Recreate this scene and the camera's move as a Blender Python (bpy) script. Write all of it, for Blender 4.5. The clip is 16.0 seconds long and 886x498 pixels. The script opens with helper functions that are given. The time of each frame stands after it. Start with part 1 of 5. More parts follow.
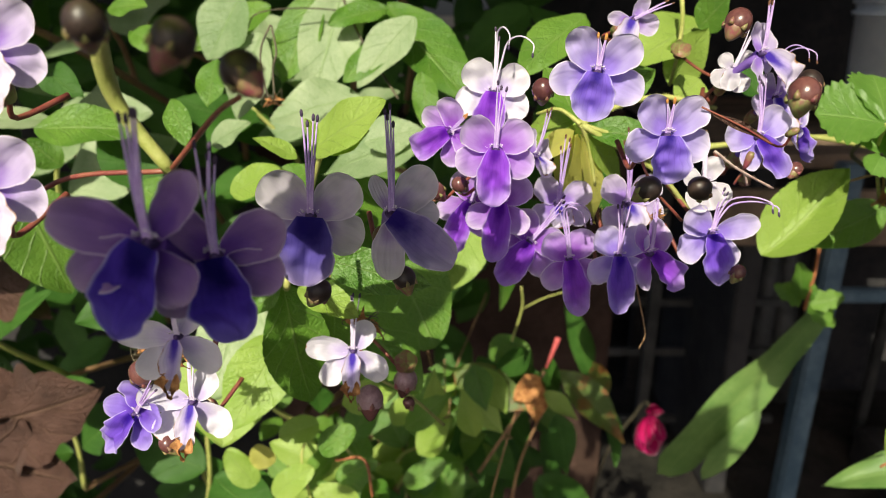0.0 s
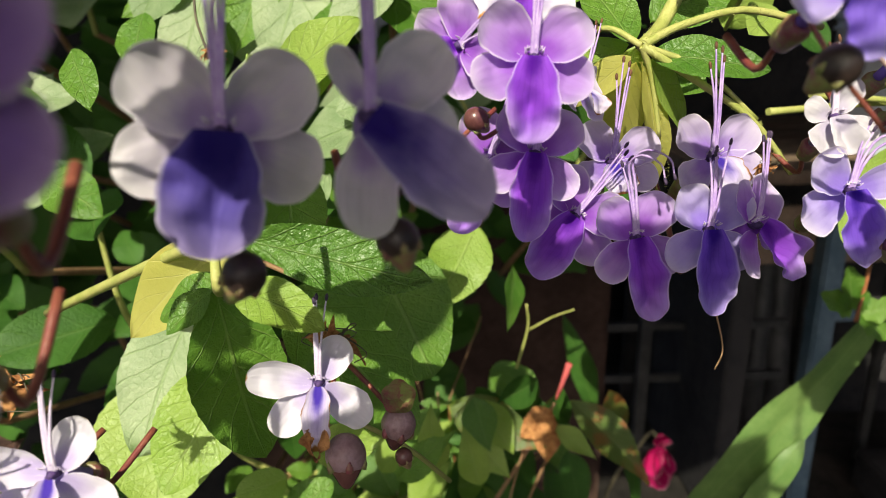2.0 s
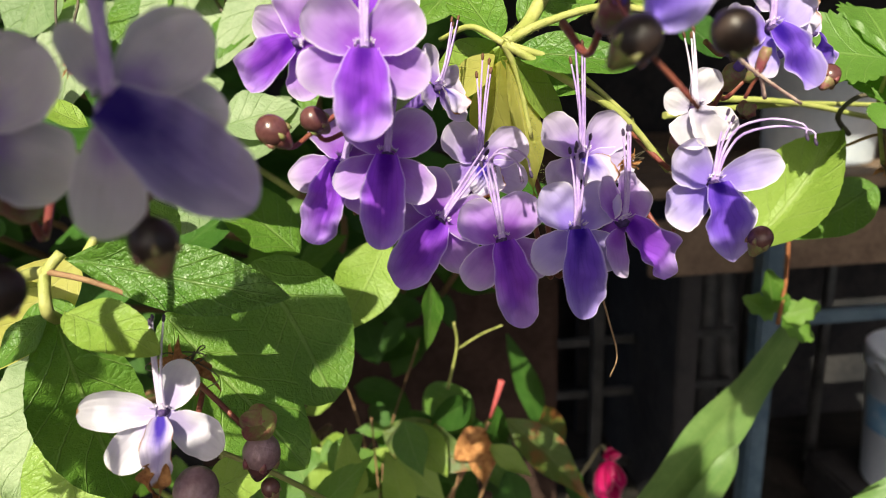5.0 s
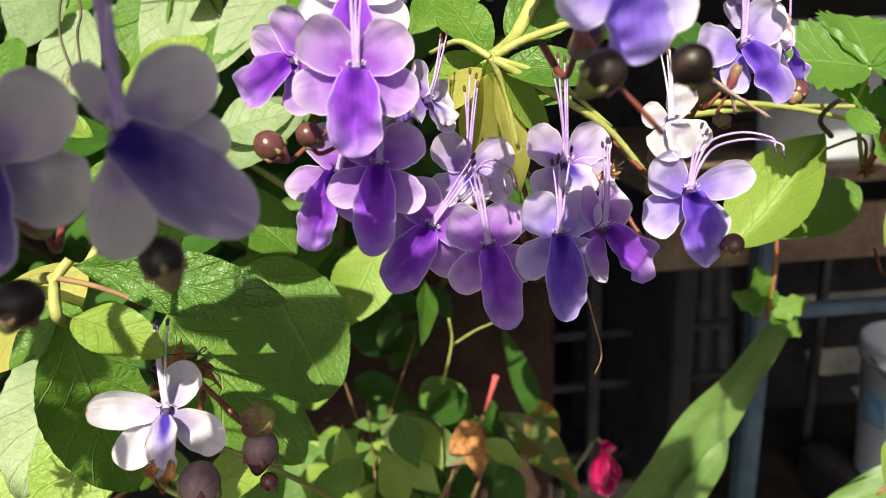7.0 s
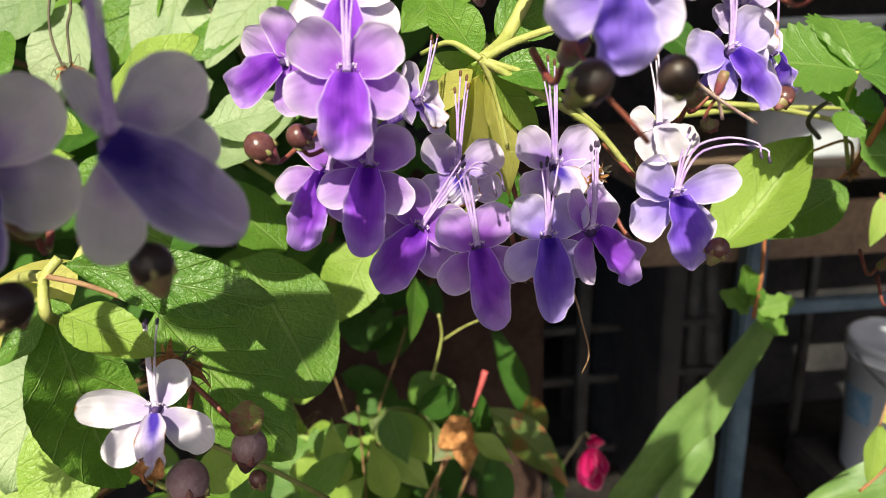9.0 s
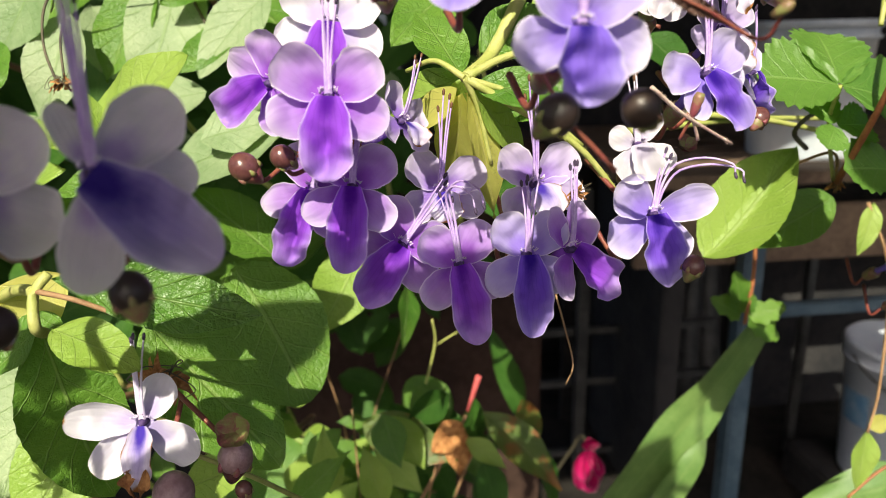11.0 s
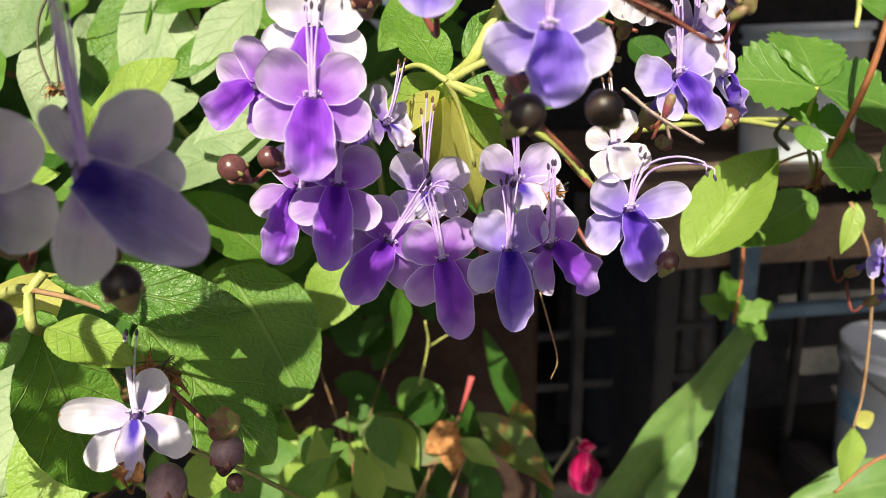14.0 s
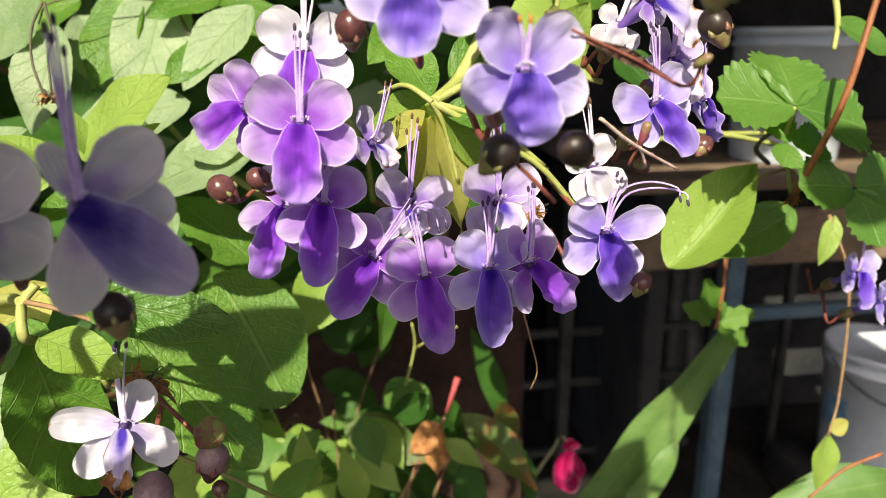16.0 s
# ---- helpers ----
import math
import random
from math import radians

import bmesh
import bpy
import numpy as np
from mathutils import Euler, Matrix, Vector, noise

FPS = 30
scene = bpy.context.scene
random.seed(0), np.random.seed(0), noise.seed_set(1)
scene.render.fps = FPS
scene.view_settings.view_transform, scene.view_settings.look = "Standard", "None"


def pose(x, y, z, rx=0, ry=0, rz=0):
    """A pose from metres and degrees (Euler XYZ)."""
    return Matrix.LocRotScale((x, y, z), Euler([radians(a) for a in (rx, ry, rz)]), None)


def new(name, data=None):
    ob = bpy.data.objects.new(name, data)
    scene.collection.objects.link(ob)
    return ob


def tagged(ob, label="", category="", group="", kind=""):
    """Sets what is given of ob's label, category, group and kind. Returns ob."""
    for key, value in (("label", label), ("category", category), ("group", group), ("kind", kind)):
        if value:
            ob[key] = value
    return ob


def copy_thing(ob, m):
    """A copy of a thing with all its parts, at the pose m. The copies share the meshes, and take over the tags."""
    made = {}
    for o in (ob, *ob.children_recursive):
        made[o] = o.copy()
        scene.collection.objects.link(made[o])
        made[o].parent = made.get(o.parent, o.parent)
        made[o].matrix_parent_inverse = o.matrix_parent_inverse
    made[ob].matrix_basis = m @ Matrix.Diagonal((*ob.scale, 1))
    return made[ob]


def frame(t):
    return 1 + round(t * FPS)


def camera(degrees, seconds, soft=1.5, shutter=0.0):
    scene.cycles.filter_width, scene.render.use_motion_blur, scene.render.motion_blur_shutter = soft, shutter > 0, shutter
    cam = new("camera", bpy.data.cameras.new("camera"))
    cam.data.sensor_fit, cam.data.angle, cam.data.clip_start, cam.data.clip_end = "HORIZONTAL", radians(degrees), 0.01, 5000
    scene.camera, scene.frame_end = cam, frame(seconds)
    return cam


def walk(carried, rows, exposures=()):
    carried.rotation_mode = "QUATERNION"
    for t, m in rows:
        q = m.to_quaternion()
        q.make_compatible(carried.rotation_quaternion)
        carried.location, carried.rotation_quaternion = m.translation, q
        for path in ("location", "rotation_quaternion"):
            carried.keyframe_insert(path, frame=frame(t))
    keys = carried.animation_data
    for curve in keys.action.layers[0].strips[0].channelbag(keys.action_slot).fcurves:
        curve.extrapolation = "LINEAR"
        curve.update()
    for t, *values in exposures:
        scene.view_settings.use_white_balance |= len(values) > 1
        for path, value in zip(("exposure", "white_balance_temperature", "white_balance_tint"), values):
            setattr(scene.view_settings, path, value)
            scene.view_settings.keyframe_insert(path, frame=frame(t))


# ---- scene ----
cam = camera(64.1, 16.0, soft=0.55)
ROWS = [
    (0, 0.00038, 0.00265, 1.45040, 69.683, -0.118, -0.103),
    (0.5, -0.00371, 0.00147, 1.44865, 70.497, 0.956, -0.533),
    (1, -0.00134, 0.02578, 1.43246, 72.226, 1.905, -0.296),
    (1.5, -0.00910, 0.04706, 1.42833, 71.874, 1.453, -0.891),
    (2, -0.00445, 0.06378, 1.41617, 72.252, 0.826, -1.882),
    (2.5, -0.00211, 0.07454, 1.40884, 73.189, 2.129, -4.532),
    (3, 0.00109, 0.07614, 1.41089, 73.751, 1.936, -5.394),
    (3.5, 0.00460, 0.07687, 1.41009, 74.085, 2.642, -6.482),
    (4, 0.01065, 0.07508, 1.41103, 74.210, 2.199, -5.891),
    (4.5, 0.01382, 0.07231, 1.41049, 74.132, 2.061, -5.994),
    (7, 0.01600, 0.06321, 1.41494, 73.514, 2.081, -6.194),
    (7.5, 0.01672, 0.06313, 1.41741, 72.773, 1.576, -6.669),
    (8, 0.01567, 0.06254, 1.41755, 72.650, 1.348, -6.743),
    (8.5, 0.01494, 0.06352, 1.41735, 72.879, 1.528, -6.781),
    (9, 0.01637, 0.06262, 1.41672, 72.959, 1.417, -6.755),
    (11.5, 0.01981, 0.05863, 1.42104, 72.990, 1.166, -6.800),
    (12, 0.01954, 0.05654, 1.42043, 72.661, 1.205, -7.216),
    (12.5, 0.01877, 0.05696, 1.42064, 72.822, 1.078, -7.015),
    (13, 0.02130, 0.05654, 1.42187, 72.707, 0.698, -6.807),
    (13.5, 0.02072, 0.05627, 1.42089, 72.786, 0.847, -6.774),
    (14, 0.02200, 0.05483, 1.42052, 73.362, 1.555, -7.094),
    (14.5, 0.02286, 0.05482, 1.42288, 73.217, 1.191, -6.847),
    (15, 0.02066, 0.05560, 1.42135, 73.187, 1.455, -7.100),
    (15.5, 0.02161, 0.05318, 1.42254, 73.074, 1.104, -7.168),
    (16, 0.02347, 0.05141, 1.42664, 72.951, 0.488, -7.567),
]
walk(cam, [(t, pose(*at)) for t, *at in ROWS],
     exposures=((0, 0.49), (2.5, 0.52), (4.5, 0.70), (16, 0.72)))
cam.data.dof.use_dof = True
cam.data.dof.focus_distance = 0.16
cam.data.dof.aperture_fstop = 24.0

# ---- light ----
SUN_WAY = Vector((-0.20, -0.72, 0.66)).normalized()
world = bpy.data.worlds.new("sky")
scene.world = world
world.use_nodes = True
wn = world.node_tree.nodes
sky = wn.new("ShaderNodeTexSky")
sky.sky_type = "NISHITA"
sky.sun_disc = False
sky.air_density, sky.dust_density, sky.ozone_density = 0.7, 4.0, 0.4
sky.sun_elevation = math.asin(SUN_WAY.z)
sky.sun_rotation = math.atan2(SUN_WAY.x, SUN_WAY.y)
world.node_tree.links.new(sky.outputs[0], wn["Background"].inputs[0])
wn["Background"].inputs[1].default_value = 0.075
sun = new("sun", bpy.data.lights.new("sun", "SUN"))
sun.data.energy = 5.0
sun.data.angle = radians(0.5)
sun.data.color = (1.0, 0.93, 0.72)
sun.matrix_world = Matrix.Translation((1, -2, 4)) @ SUN_WAY.to_track_quat("Z", "Y").to_matrix().to_4x4()


# ---- materials ----
class Nodes:
    """A short way to write a node tree."""

    def __init__(self, name):
        self.mat = bpy.data.materials.new(name)
        self.mat.use_nodes = True
        self.tree = self.mat.node_tree
        self.bsdf = self.tree.nodes["Principled BSDF"]
        self.out = self.tree.nodes["Material Output"]

    def add(self, kind):
        return self.tree.nodes.new(kind)

    def wire(self, a, b):
        self.tree.links.new(a, b)

    def put(self, socket, value):
        if isinstance(value, bpy.types.NodeSocket):
            self.wire(value, socket)
        else:
            socket.default_value = value

    def math(self, op, a, b=0.0, c=0.0, clamp=False):
        node = self.add("ShaderNodeMath")
        node.operation, node.use_clamp = op, clamp
        for i, v in enumerate((a, b, c)):
            self.put(node.inputs[i], v)
        return node.outputs[0]

    def attr(self, name):
        node = self.add("ShaderNodeAttribute")
        node.attribute_name = name
        return node.outputs["Fac"]

    def noise(self, scale, detail=4.0, rough=0.6):
        node = self.add("ShaderNodeTexNoise")
        node.inputs["Scale"].default_value = scale
        node.inputs["Detail"].default_value = detail
        node.inputs["Roughness"].default_value = rough
        co = self.add("ShaderNodeTexCoord")
        info = self.add("ShaderNodeObjectInfo")
        shift = self.add("ShaderNodeVectorMath")
        self.wire(co.outputs["Object"], shift.inputs[0])
        self.wire(info.outputs["Random"], shift.inputs[1])
        self.wire(shift.outputs[0], node.inputs["Vector"])
        return node.outputs["Fac"]

    def mix(self, fac, a, b):
        node = self.add("ShaderNodeMix")
        node.data_type = "RGBA"
        self.put(node.inputs[0], fac)
        for i, v in ((6, a), (7, b)):
            self.put(node.inputs[i], (*v, 1.0) if isinstance(v, tuple) else v)
        return node.outputs[2]

    def steps(self, fac, lo, hi):
        node = self.add("ShaderNodeMapRange")
        node.interpolation_type = "SMOOTHSTEP"
        self.put(node.inputs[0], fac)
        node.inputs[1].default_value, node.inputs[2].default_value = lo, hi
        return node.outputs[0]

    def bump(self, height, strength, distance):
        node = self.add("ShaderNodeBump")
        node.inputs["Strength"].default_value = strength
        node.inputs["Distance"].default_value = distance
        self.wire(height, node.inputs["Height"])
        self.wire(node.outputs[0], self.bsdf.inputs["Normal"])
        return node.outputs[0]

    def thin(self, colour, share, normal=None):
        """Lets light through: a translucent share."""
        tr = self.add("ShaderNodeBsdfTranslucent")
        self.put(tr.inputs[0], (*colour, 1.0) if isinstance(colour, tuple) else colour)
        mix = self.add("ShaderNodeMixShader")
        mix.inputs[0].default_value = share
        self.wire(self.bsdf.outputs[0], mix.inputs[1])
        self.wire(tr.outputs[0], mix.inputs[2])
        if normal is not None:
            self.wire(normal, tr.inputs["Normal"])
        self.wire(mix.outputs[0], self.out.inputs[0])


def plain(name, a, b, scale=40.0, rough=0.6, bump=0.3, distance=0.002, metal=0.0, spec=0.5, fine=0.0):
    """Two tones of one surface, broken up at two scales."""
    n = Nodes(name)
    big, small = n.noise(scale), n.noise(scale * 7.0, 6.0)
    f = n.steps(n.math("ADD", n.math("MULTIPLY", big, 0.65), n.math("MULTIPLY", small, 0.35)), 0.36, 0.64)
    n.wire(n.mix(f, a, b), n.bsdf.inputs["Base Color"])
    n.bsdf.inputs["Roughness"].default_value = rough
    n.bsdf.inputs["Metallic"].default_value = metal
    n.bsdf.inputs["Specular IOR Level"].default_value = spec
    n.bump(small, bump, distance)
    return n.mat


def leaf_mat(name, dark, light, vein, through_colour, share=0.3, rough=0.43, ribs=6.0, spots=None, grain=500.0, relief=0.0005, spec=0.5, veins=0.35):
    n = Nodes(name)
    u, v = n.attr("along"), n.math("ABSOLUTE", n.attr("across"))
    rnd = n.add("ShaderNodeObjectInfo").outputs["Random"]
    wob = n.noise(90.0, 3.0)
    s = n.math("ADD", n.math("SUBTRACT", n.math("MULTIPLY", u, ribs), n.math("MULTIPLY", n.math("POWER", v, 0.8), 1.7)), n.math("MULTIPLY", wob, 0.5))
    tri = n.math("ABSOLUTE", n.math("SUBTRACT", n.math("FRACT", s), 0.5))
    side = n.steps(tri, 0.06, 0.0)
    rib = n.steps(v, 0.055, 0.015)
    cells = n.add("ShaderNodeTexVoronoi")
    cells.feature = "DISTANCE_TO_EDGE"
    co = n.add("ShaderNodeTexCoord")
    n.wire(co.outputs["Object"], cells.inputs["Vector"])
    cells.inputs["Scale"].default_value = 420.0
    net = n.steps(cells.outputs["Distance"], 0.07, 0.0)
    lines = n.math("MAXIMUM", rib, n.math("MULTIPLY", n.math("MAXIMUM", side, n.math("MULTIPLY", net, 0.10)), 0.75), clamp=True)
    tone = n.math("ADD", n.math("MULTIPLY", n.steps(n.noise(55.0, 5.0), 0.3, 0.7), 0.6), n.math("ADD", n.math("MULTIPLY", rnd, 0.5), n.math("MULTIPLY", n.math("SUBTRACT", n.noise(650.0, 4.0), 0.5), 0.8)), clamp=True)
    col = n.mix(tone, dark, light)
    col = n.mix(n.math("MULTIPLY", lines, veins), col, vein)
    if spots:
        edge = n.steps(n.math("ADD", n.noise(70.0, 5.0), n.math("MULTIPLY", n.math("MAXIMUM", v, u), 0.12)), 0.6, 0.72)
        col = n.mix(edge, col, spots)
    n.wire(col, n.bsdf.inputs["Base Color"])
    n.bsdf.inputs["Specular IOR Level"].default_value = spec
    fine = n.add("ShaderNodeTexVoronoi")
    fine.feature = "DISTANCE_TO_EDGE"
    fine.inputs["Scale"].default_value = 1300.0
    n.wire(co.outputs["Object"], fine.inputs["Vector"])
    quilt = n.math("ADD", n.math("MULTIPLY", n.steps(cells.outputs["Distance"], 0.0, 0.28), 0.22), n.math("MULTIPLY", n.steps(fine.outputs["Distance"], 0.0, 0.3), 0.12))
    pillow = n.math("ADD", n.math("ADD", n.math("MULTIPLY", n.math("SUBTRACT", 1.0, lines), 0.7), quilt), n.math("MULTIPLY", n.noise(grain, 3.0), 0.5))
    n.wire(n.math("ADD", rough - 0.12, n.math("MULTIPLY", n.noise(140.0, 4.0), 0.26)), n.bsdf.inputs["Roughness"])
    nor = n.bump(pillow, 0.7, relief)
    n.thin(through_colour, share, nor)
    return n.mat


def petal_mat(name, root, body, rim, share=0.35, burn=None, streak=0.12, at=0.12, to=0.75, burn_at=1.08, edge=0.35, fan=0.3):
    n = Nodes(name)
    u, v = n.attr("along"), n.attr("across")
    av = n.math("ABSOLUTE", v)
    rnd = n.add("ShaderNodeObjectInfo").outputs["Random"]
    soft = n.noise(260.0, 3.0)
    pos = n.math("ADD", n.math("ADD", u, n.math("MULTIPLY", n.math("POWER", av, 2.0), fan)), n.math("MULTIPLY", n.math("SUBTRACT", soft, 0.5), 0.25))
    col = n.mix(n.steps(pos, at, at + 0.3), root, body)
    col = n.mix(n.steps(pos, to - 0.3, to + 0.3), col, rim)
    wave = n.math("SINE", n.math("MULTIPLY", n.math("ADD", v, n.math("MULTIPLY", soft, 0.35)), 26.0))
    col = n.mix(n.math("MULTIPLY", n.steps(wave, 0.55, 1.0), n.math("MULTIPLY", n.math("SUBTRACT", 1.05, u), streak), clamp=True), col, root)
    col = n.mix(n.math("MULTIPLY", n.math("MULTIPLY", rnd, n.steps(u, 0.35, 0.9)), edge), col, (0.84, 0.78, 0.90))
    col = n.mix(n.math("MULTIPLY", n.steps(n.math("MAXIMUM", av, n.math("MULTIPLY", u, 0.985)), 0.90, 0.98), min(1.0, edge + 0.3)), col, (0.90, 0.84, 0.95))
    if burn:
        col = n.mix(n.steps(n.math("ADD", n.math("MAXIMUM", u, n.math("MULTIPLY", av, 0.82)), n.math("MULTIPLY", soft, 0.35)), burn_at, burn_at + 0.09), col, burn)
    n.wire(col, n.bsdf.inputs["Base Color"])
    n.bsdf.inputs["Roughness"].default_value = 0.6
    n.bsdf.inputs["Specular IOR Level"].default_value = 0.1
    nor = n.bump(n.math("ADD", n.math("MULTIPLY", wave, 0.12), n.noise(900.0, 3.0)), 0.22, 0.0002)
    n.thin(col, share, nor)
    return n.mat


LILAC = petal_mat("lilac_petal", (0.32, 0.10, 0.60), (0.47, 0.27, 0.72), (0.65, 0.53, 0.83), edge=0.45, share=0.45)
BLUE_LILAC = petal_mat("blue_lilac_petal", (0.30, 0.20, 0.70), (0.47, 0.39, 0.78), (0.69, 0.64, 0.87), edge=0.45, share=0.42)
WHITE = petal_mat("white_petal", (0.50, 0.42, 0.70), (0.70, 0.67, 0.78), (0.78, 0.76, 0.82), burn=(0.42, 0.22, 0.07))
WHITE_CLEAN = petal_mat("clean_white_petal", (0.46, 0.42, 0.56), (0.56, 0.54, 0.60), (0.62, 0.60, 0.65), share=0.3)
WHITE_PLAIN = petal_mat("greyish_white_petal", (0.38, 0.28, 0.58), (0.63, 0.58, 0.68), (0.76, 0.73, 0.77), share=0.45)
INDIGO = petal_mat("indigo_petal", (0.14, 0.06, 0.50), (0.27, 0.17, 0.68), (0.42, 0.33, 0.78), edge=0.15, share=0.4)
PALE = petal_mat("pale_petal", (0.34, 0.20, 0.66), (0.56, 0.46, 0.76), (0.70, 0.63, 0.83), share=0.45)
VIOLET_LIP = petal_mat("violet_lip", (0.10, 0.008, 0.34), (0.31, 0.075, 0.70), (0.49, 0.29, 0.84), streak=0.16, at=0.03, to=0.72, share=0.45, edge=0.15, fan=0.55)
BLUE_LIP = petal_mat("blue_lip", (0.035, 0.008, 0.28), (0.19, 0.085, 0.64), (0.42, 0.32, 0.82), streak=0.16, at=0.05, to=0.72, share=0.42, edge=0.15, fan=0.55)
# darker copies of the lilac petal and royal lip, with shade put into the colour
LILAC_SHADED = petal_mat("shaded_lilac_petal", (0.12, 0.05, 0.30), (0.23, 0.13, 0.38), (0.36, 0.24, 0.46), edge=0.12)
DIMMED_LIP = petal_mat("dimmed_lip", (0.012, 0.006, 0.14), (0.075, 0.04, 0.42), (0.14, 0.10, 0.52), streak=0.14, at=0.10, to=0.85, edge=0.08, fan=0.4)
ROYAL_LIP = petal_mat("royal_lip", (0.02, 0.008, 0.22), (0.22, 0.13, 0.66), (0.45, 0.37, 0.84), streak=0.16, at=-0.02, to=0.70, share=0.40, edge=0.15, fan=0.55)
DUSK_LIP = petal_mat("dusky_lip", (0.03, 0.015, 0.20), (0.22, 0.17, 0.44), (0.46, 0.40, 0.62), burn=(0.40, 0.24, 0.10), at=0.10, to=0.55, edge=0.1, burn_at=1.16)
# lip of the near flower, its shade mixed into the colour
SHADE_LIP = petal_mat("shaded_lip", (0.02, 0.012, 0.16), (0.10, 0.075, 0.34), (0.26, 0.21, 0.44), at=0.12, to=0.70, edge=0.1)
FADED_LIP = petal_mat("faded_lip", (0.06, 0.03, 0.36), (0.42, 0.34, 0.70), (0.68, 0.62, 0.78), burn=(0.34, 0.15, 0.045), at=0.10, to=0.50, burn_at=0.93, fan=1.0)
THROAT = plain("throat", (0.015, 0.006, 0.06), (0.10, 0.05, 0.18), 1500.0, 0.7, 0.3, 0.0002)
FILAMENT = plain("filament", (0.36, 0.23, 0.58), (0.54, 0.41, 0.70), 300.0, 0.5, 0.1, 0.0002)
FILAMENT_WHITE = plain("pale_filament", (0.54, 0.46, 0.66), (0.72, 0.66, 0.76), 300.0, 0.5, 0.1, 0.0002)
ANTHER = plain("anther", (0.025, 0.015, 0.05), (0.07, 0.04, 0.09), 900.0, 0.6, 0.4, 0.0003)
ANTHER_GOLD = plain("golden_anther", (0.42, 0.16, 0.03), (0.55, 0.28, 0.08), 900.0, 0.7, 0.4, 0.0003)
ANTHER_RUST = plain("rusty_anther", (0.07, 0.03, 0.015), (0.16, 0.07, 0.03), 900.0, 0.7, 0.4, 0.0003)
CALYX = plain("calyx", (0.22, 0.05, 0.07), (0.20, 0.25, 0.07), 160.0, 0.45, 0.2, 0.0004)
STALK_RED = plain("red_stalk", (0.17, 0.035, 0.035), (0.25, 0.085, 0.05), 200.0, 0.45, 0.3, 0.0004)
STEM_GREEN = plain("green_stem", (0.30, 0.34, 0.08), (0.42, 0.42, 0.14), 160.0, 0.55, 0.4, 0.0005)
STEM_BROWN = plain("brown_stem", (0.22, 0.12, 0.06), (0.33, 0.20, 0.10), 160.0, 0.7, 0.5, 0.0006)
STEM_RUST = plain("rust_stem", (0.22, 0.075, 0.03), (0.34, 0.13, 0.05), 160.0, 0.55, 0.4, 0.0005)
TWIG_DARK = plain("dark_twig", (0.05, 0.045, 0.03), (0.12, 0.10, 0.06), 160.0, 0.7, 0.4, 0.0005)
DRY = plain("dry_flower", (0.22, 0.08, 0.02), (0.50, 0.25, 0.09), 260.0, 0.8, 0.6, 0.0008)
BUD = plain("bud_skin", (0.085, 0.030, 0.032), (0.15, 0.062, 0.055), 120.0, 0.26, 0.15, 0.0003, spec=0.6)
# blackish copy of the bud skin for buds in shade; the shade is in the colour
BUD_SHADOWED = plain("shadowed_bud_skin", (0.020, 0.013, 0.012), (0.05, 0.032, 0.026), 120.0, 0.42, 0.2, 0.0003)
BUD_PINK = plain("wilted_bud_skin", (0.20, 0.115, 0.12), (0.36, 0.24, 0.26), 160.0, 0.38, 0.4, 0.0006)
LEAF = leaf_mat("bush_leaf", (0.055, 0.16, 0.016), (0.14, 0.27, 0.035), (0.26, 0.36, 0.11), (0.22, 0.42, 0.03), 0.32, veins=0.5, relief=0.0007)
LEAF_CRISP = leaf_mat("crinkled_leaf", (0.05, 0.15, 0.016), (0.12, 0.25, 0.035), (0.26, 0.36, 0.12), (0.20, 0.40, 0.03), 0.3, rough=0.36, relief=0.0012, spec=0.7)
LEAF_YOUNG = leaf_mat("young_leaf", (0.22, 0.36, 0.05), (0.34, 0.47, 0.10), (0.36, 0.46, 0.16), (0.34, 0.52, 0.05), 0.38)
LEAF_PALE = leaf_mat("pale_leaf", (0.16, 0.26, 0.11), (0.37, 0.455, 0.27), (0.20, 0.32, 0.10), (0.26, 0.40, 0.10), 0.32, rough=0.50, spec=0.45, relief=0.0005, veins=0.5)
# darker leaf copy; its colour stands in for shade in the hedge and low growth
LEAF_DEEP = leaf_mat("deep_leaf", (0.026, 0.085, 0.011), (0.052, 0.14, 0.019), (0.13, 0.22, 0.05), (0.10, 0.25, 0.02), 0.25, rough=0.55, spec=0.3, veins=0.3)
LEAF_YELLOW = leaf_mat("yellow_leaf", (0.52, 0.52, 0.11), (0.66, 0.63, 0.18), (0.62, 0.60, 0.28), (0.72, 0.70, 0.14), 0.55, relief=0.0002)
LEAF_SPOT = leaf_mat("spotted_leaf", (0.05, 0.11, 0.02), (0.11, 0.16, 0.03), (0.30, 0.30, 0.09), (0.30, 0.35, 0.03), 0.3, spots=(0.20, 0.075, 0.02))
LEAF_WINE = leaf_mat("wine_leaf", (0.040, 0.020, 0.016), (0.13, 0.070, 0.055), (0.17, 0.11, 0.07), (0.20, 0.09, 0.05), 0.15, rough=0.50, relief=0.008, spec=0.45, ribs=5.0, grain=110.0)
LEAF_TOOTH = leaf_mat("toothed_leaf", (0.06, 0.16, 0.022), (0.12, 0.24, 0.04), (0.24, 0.36, 0.10), (0.20, 0.45, 0.03), 0.32, ribs=5.0, relief=0.0003)
LEAF_STRAP = leaf_mat("strap_leaf", (0.065, 0.15, 0.03), (0.16, 0.26, 0.075), (0.24, 0.32, 0.10), (0.2, 0.4, 0.04), 0.12, ribs=1.0, relief=0.0002, veins=0.3, rough=0.40, spec=0.7)
MAGENTA = petal_mat("magenta_petal", (0.25, 0.003, 0.06), (0.42, 0.008, 0.10), (0.50, 0.02, 0.15), edge=0.0)
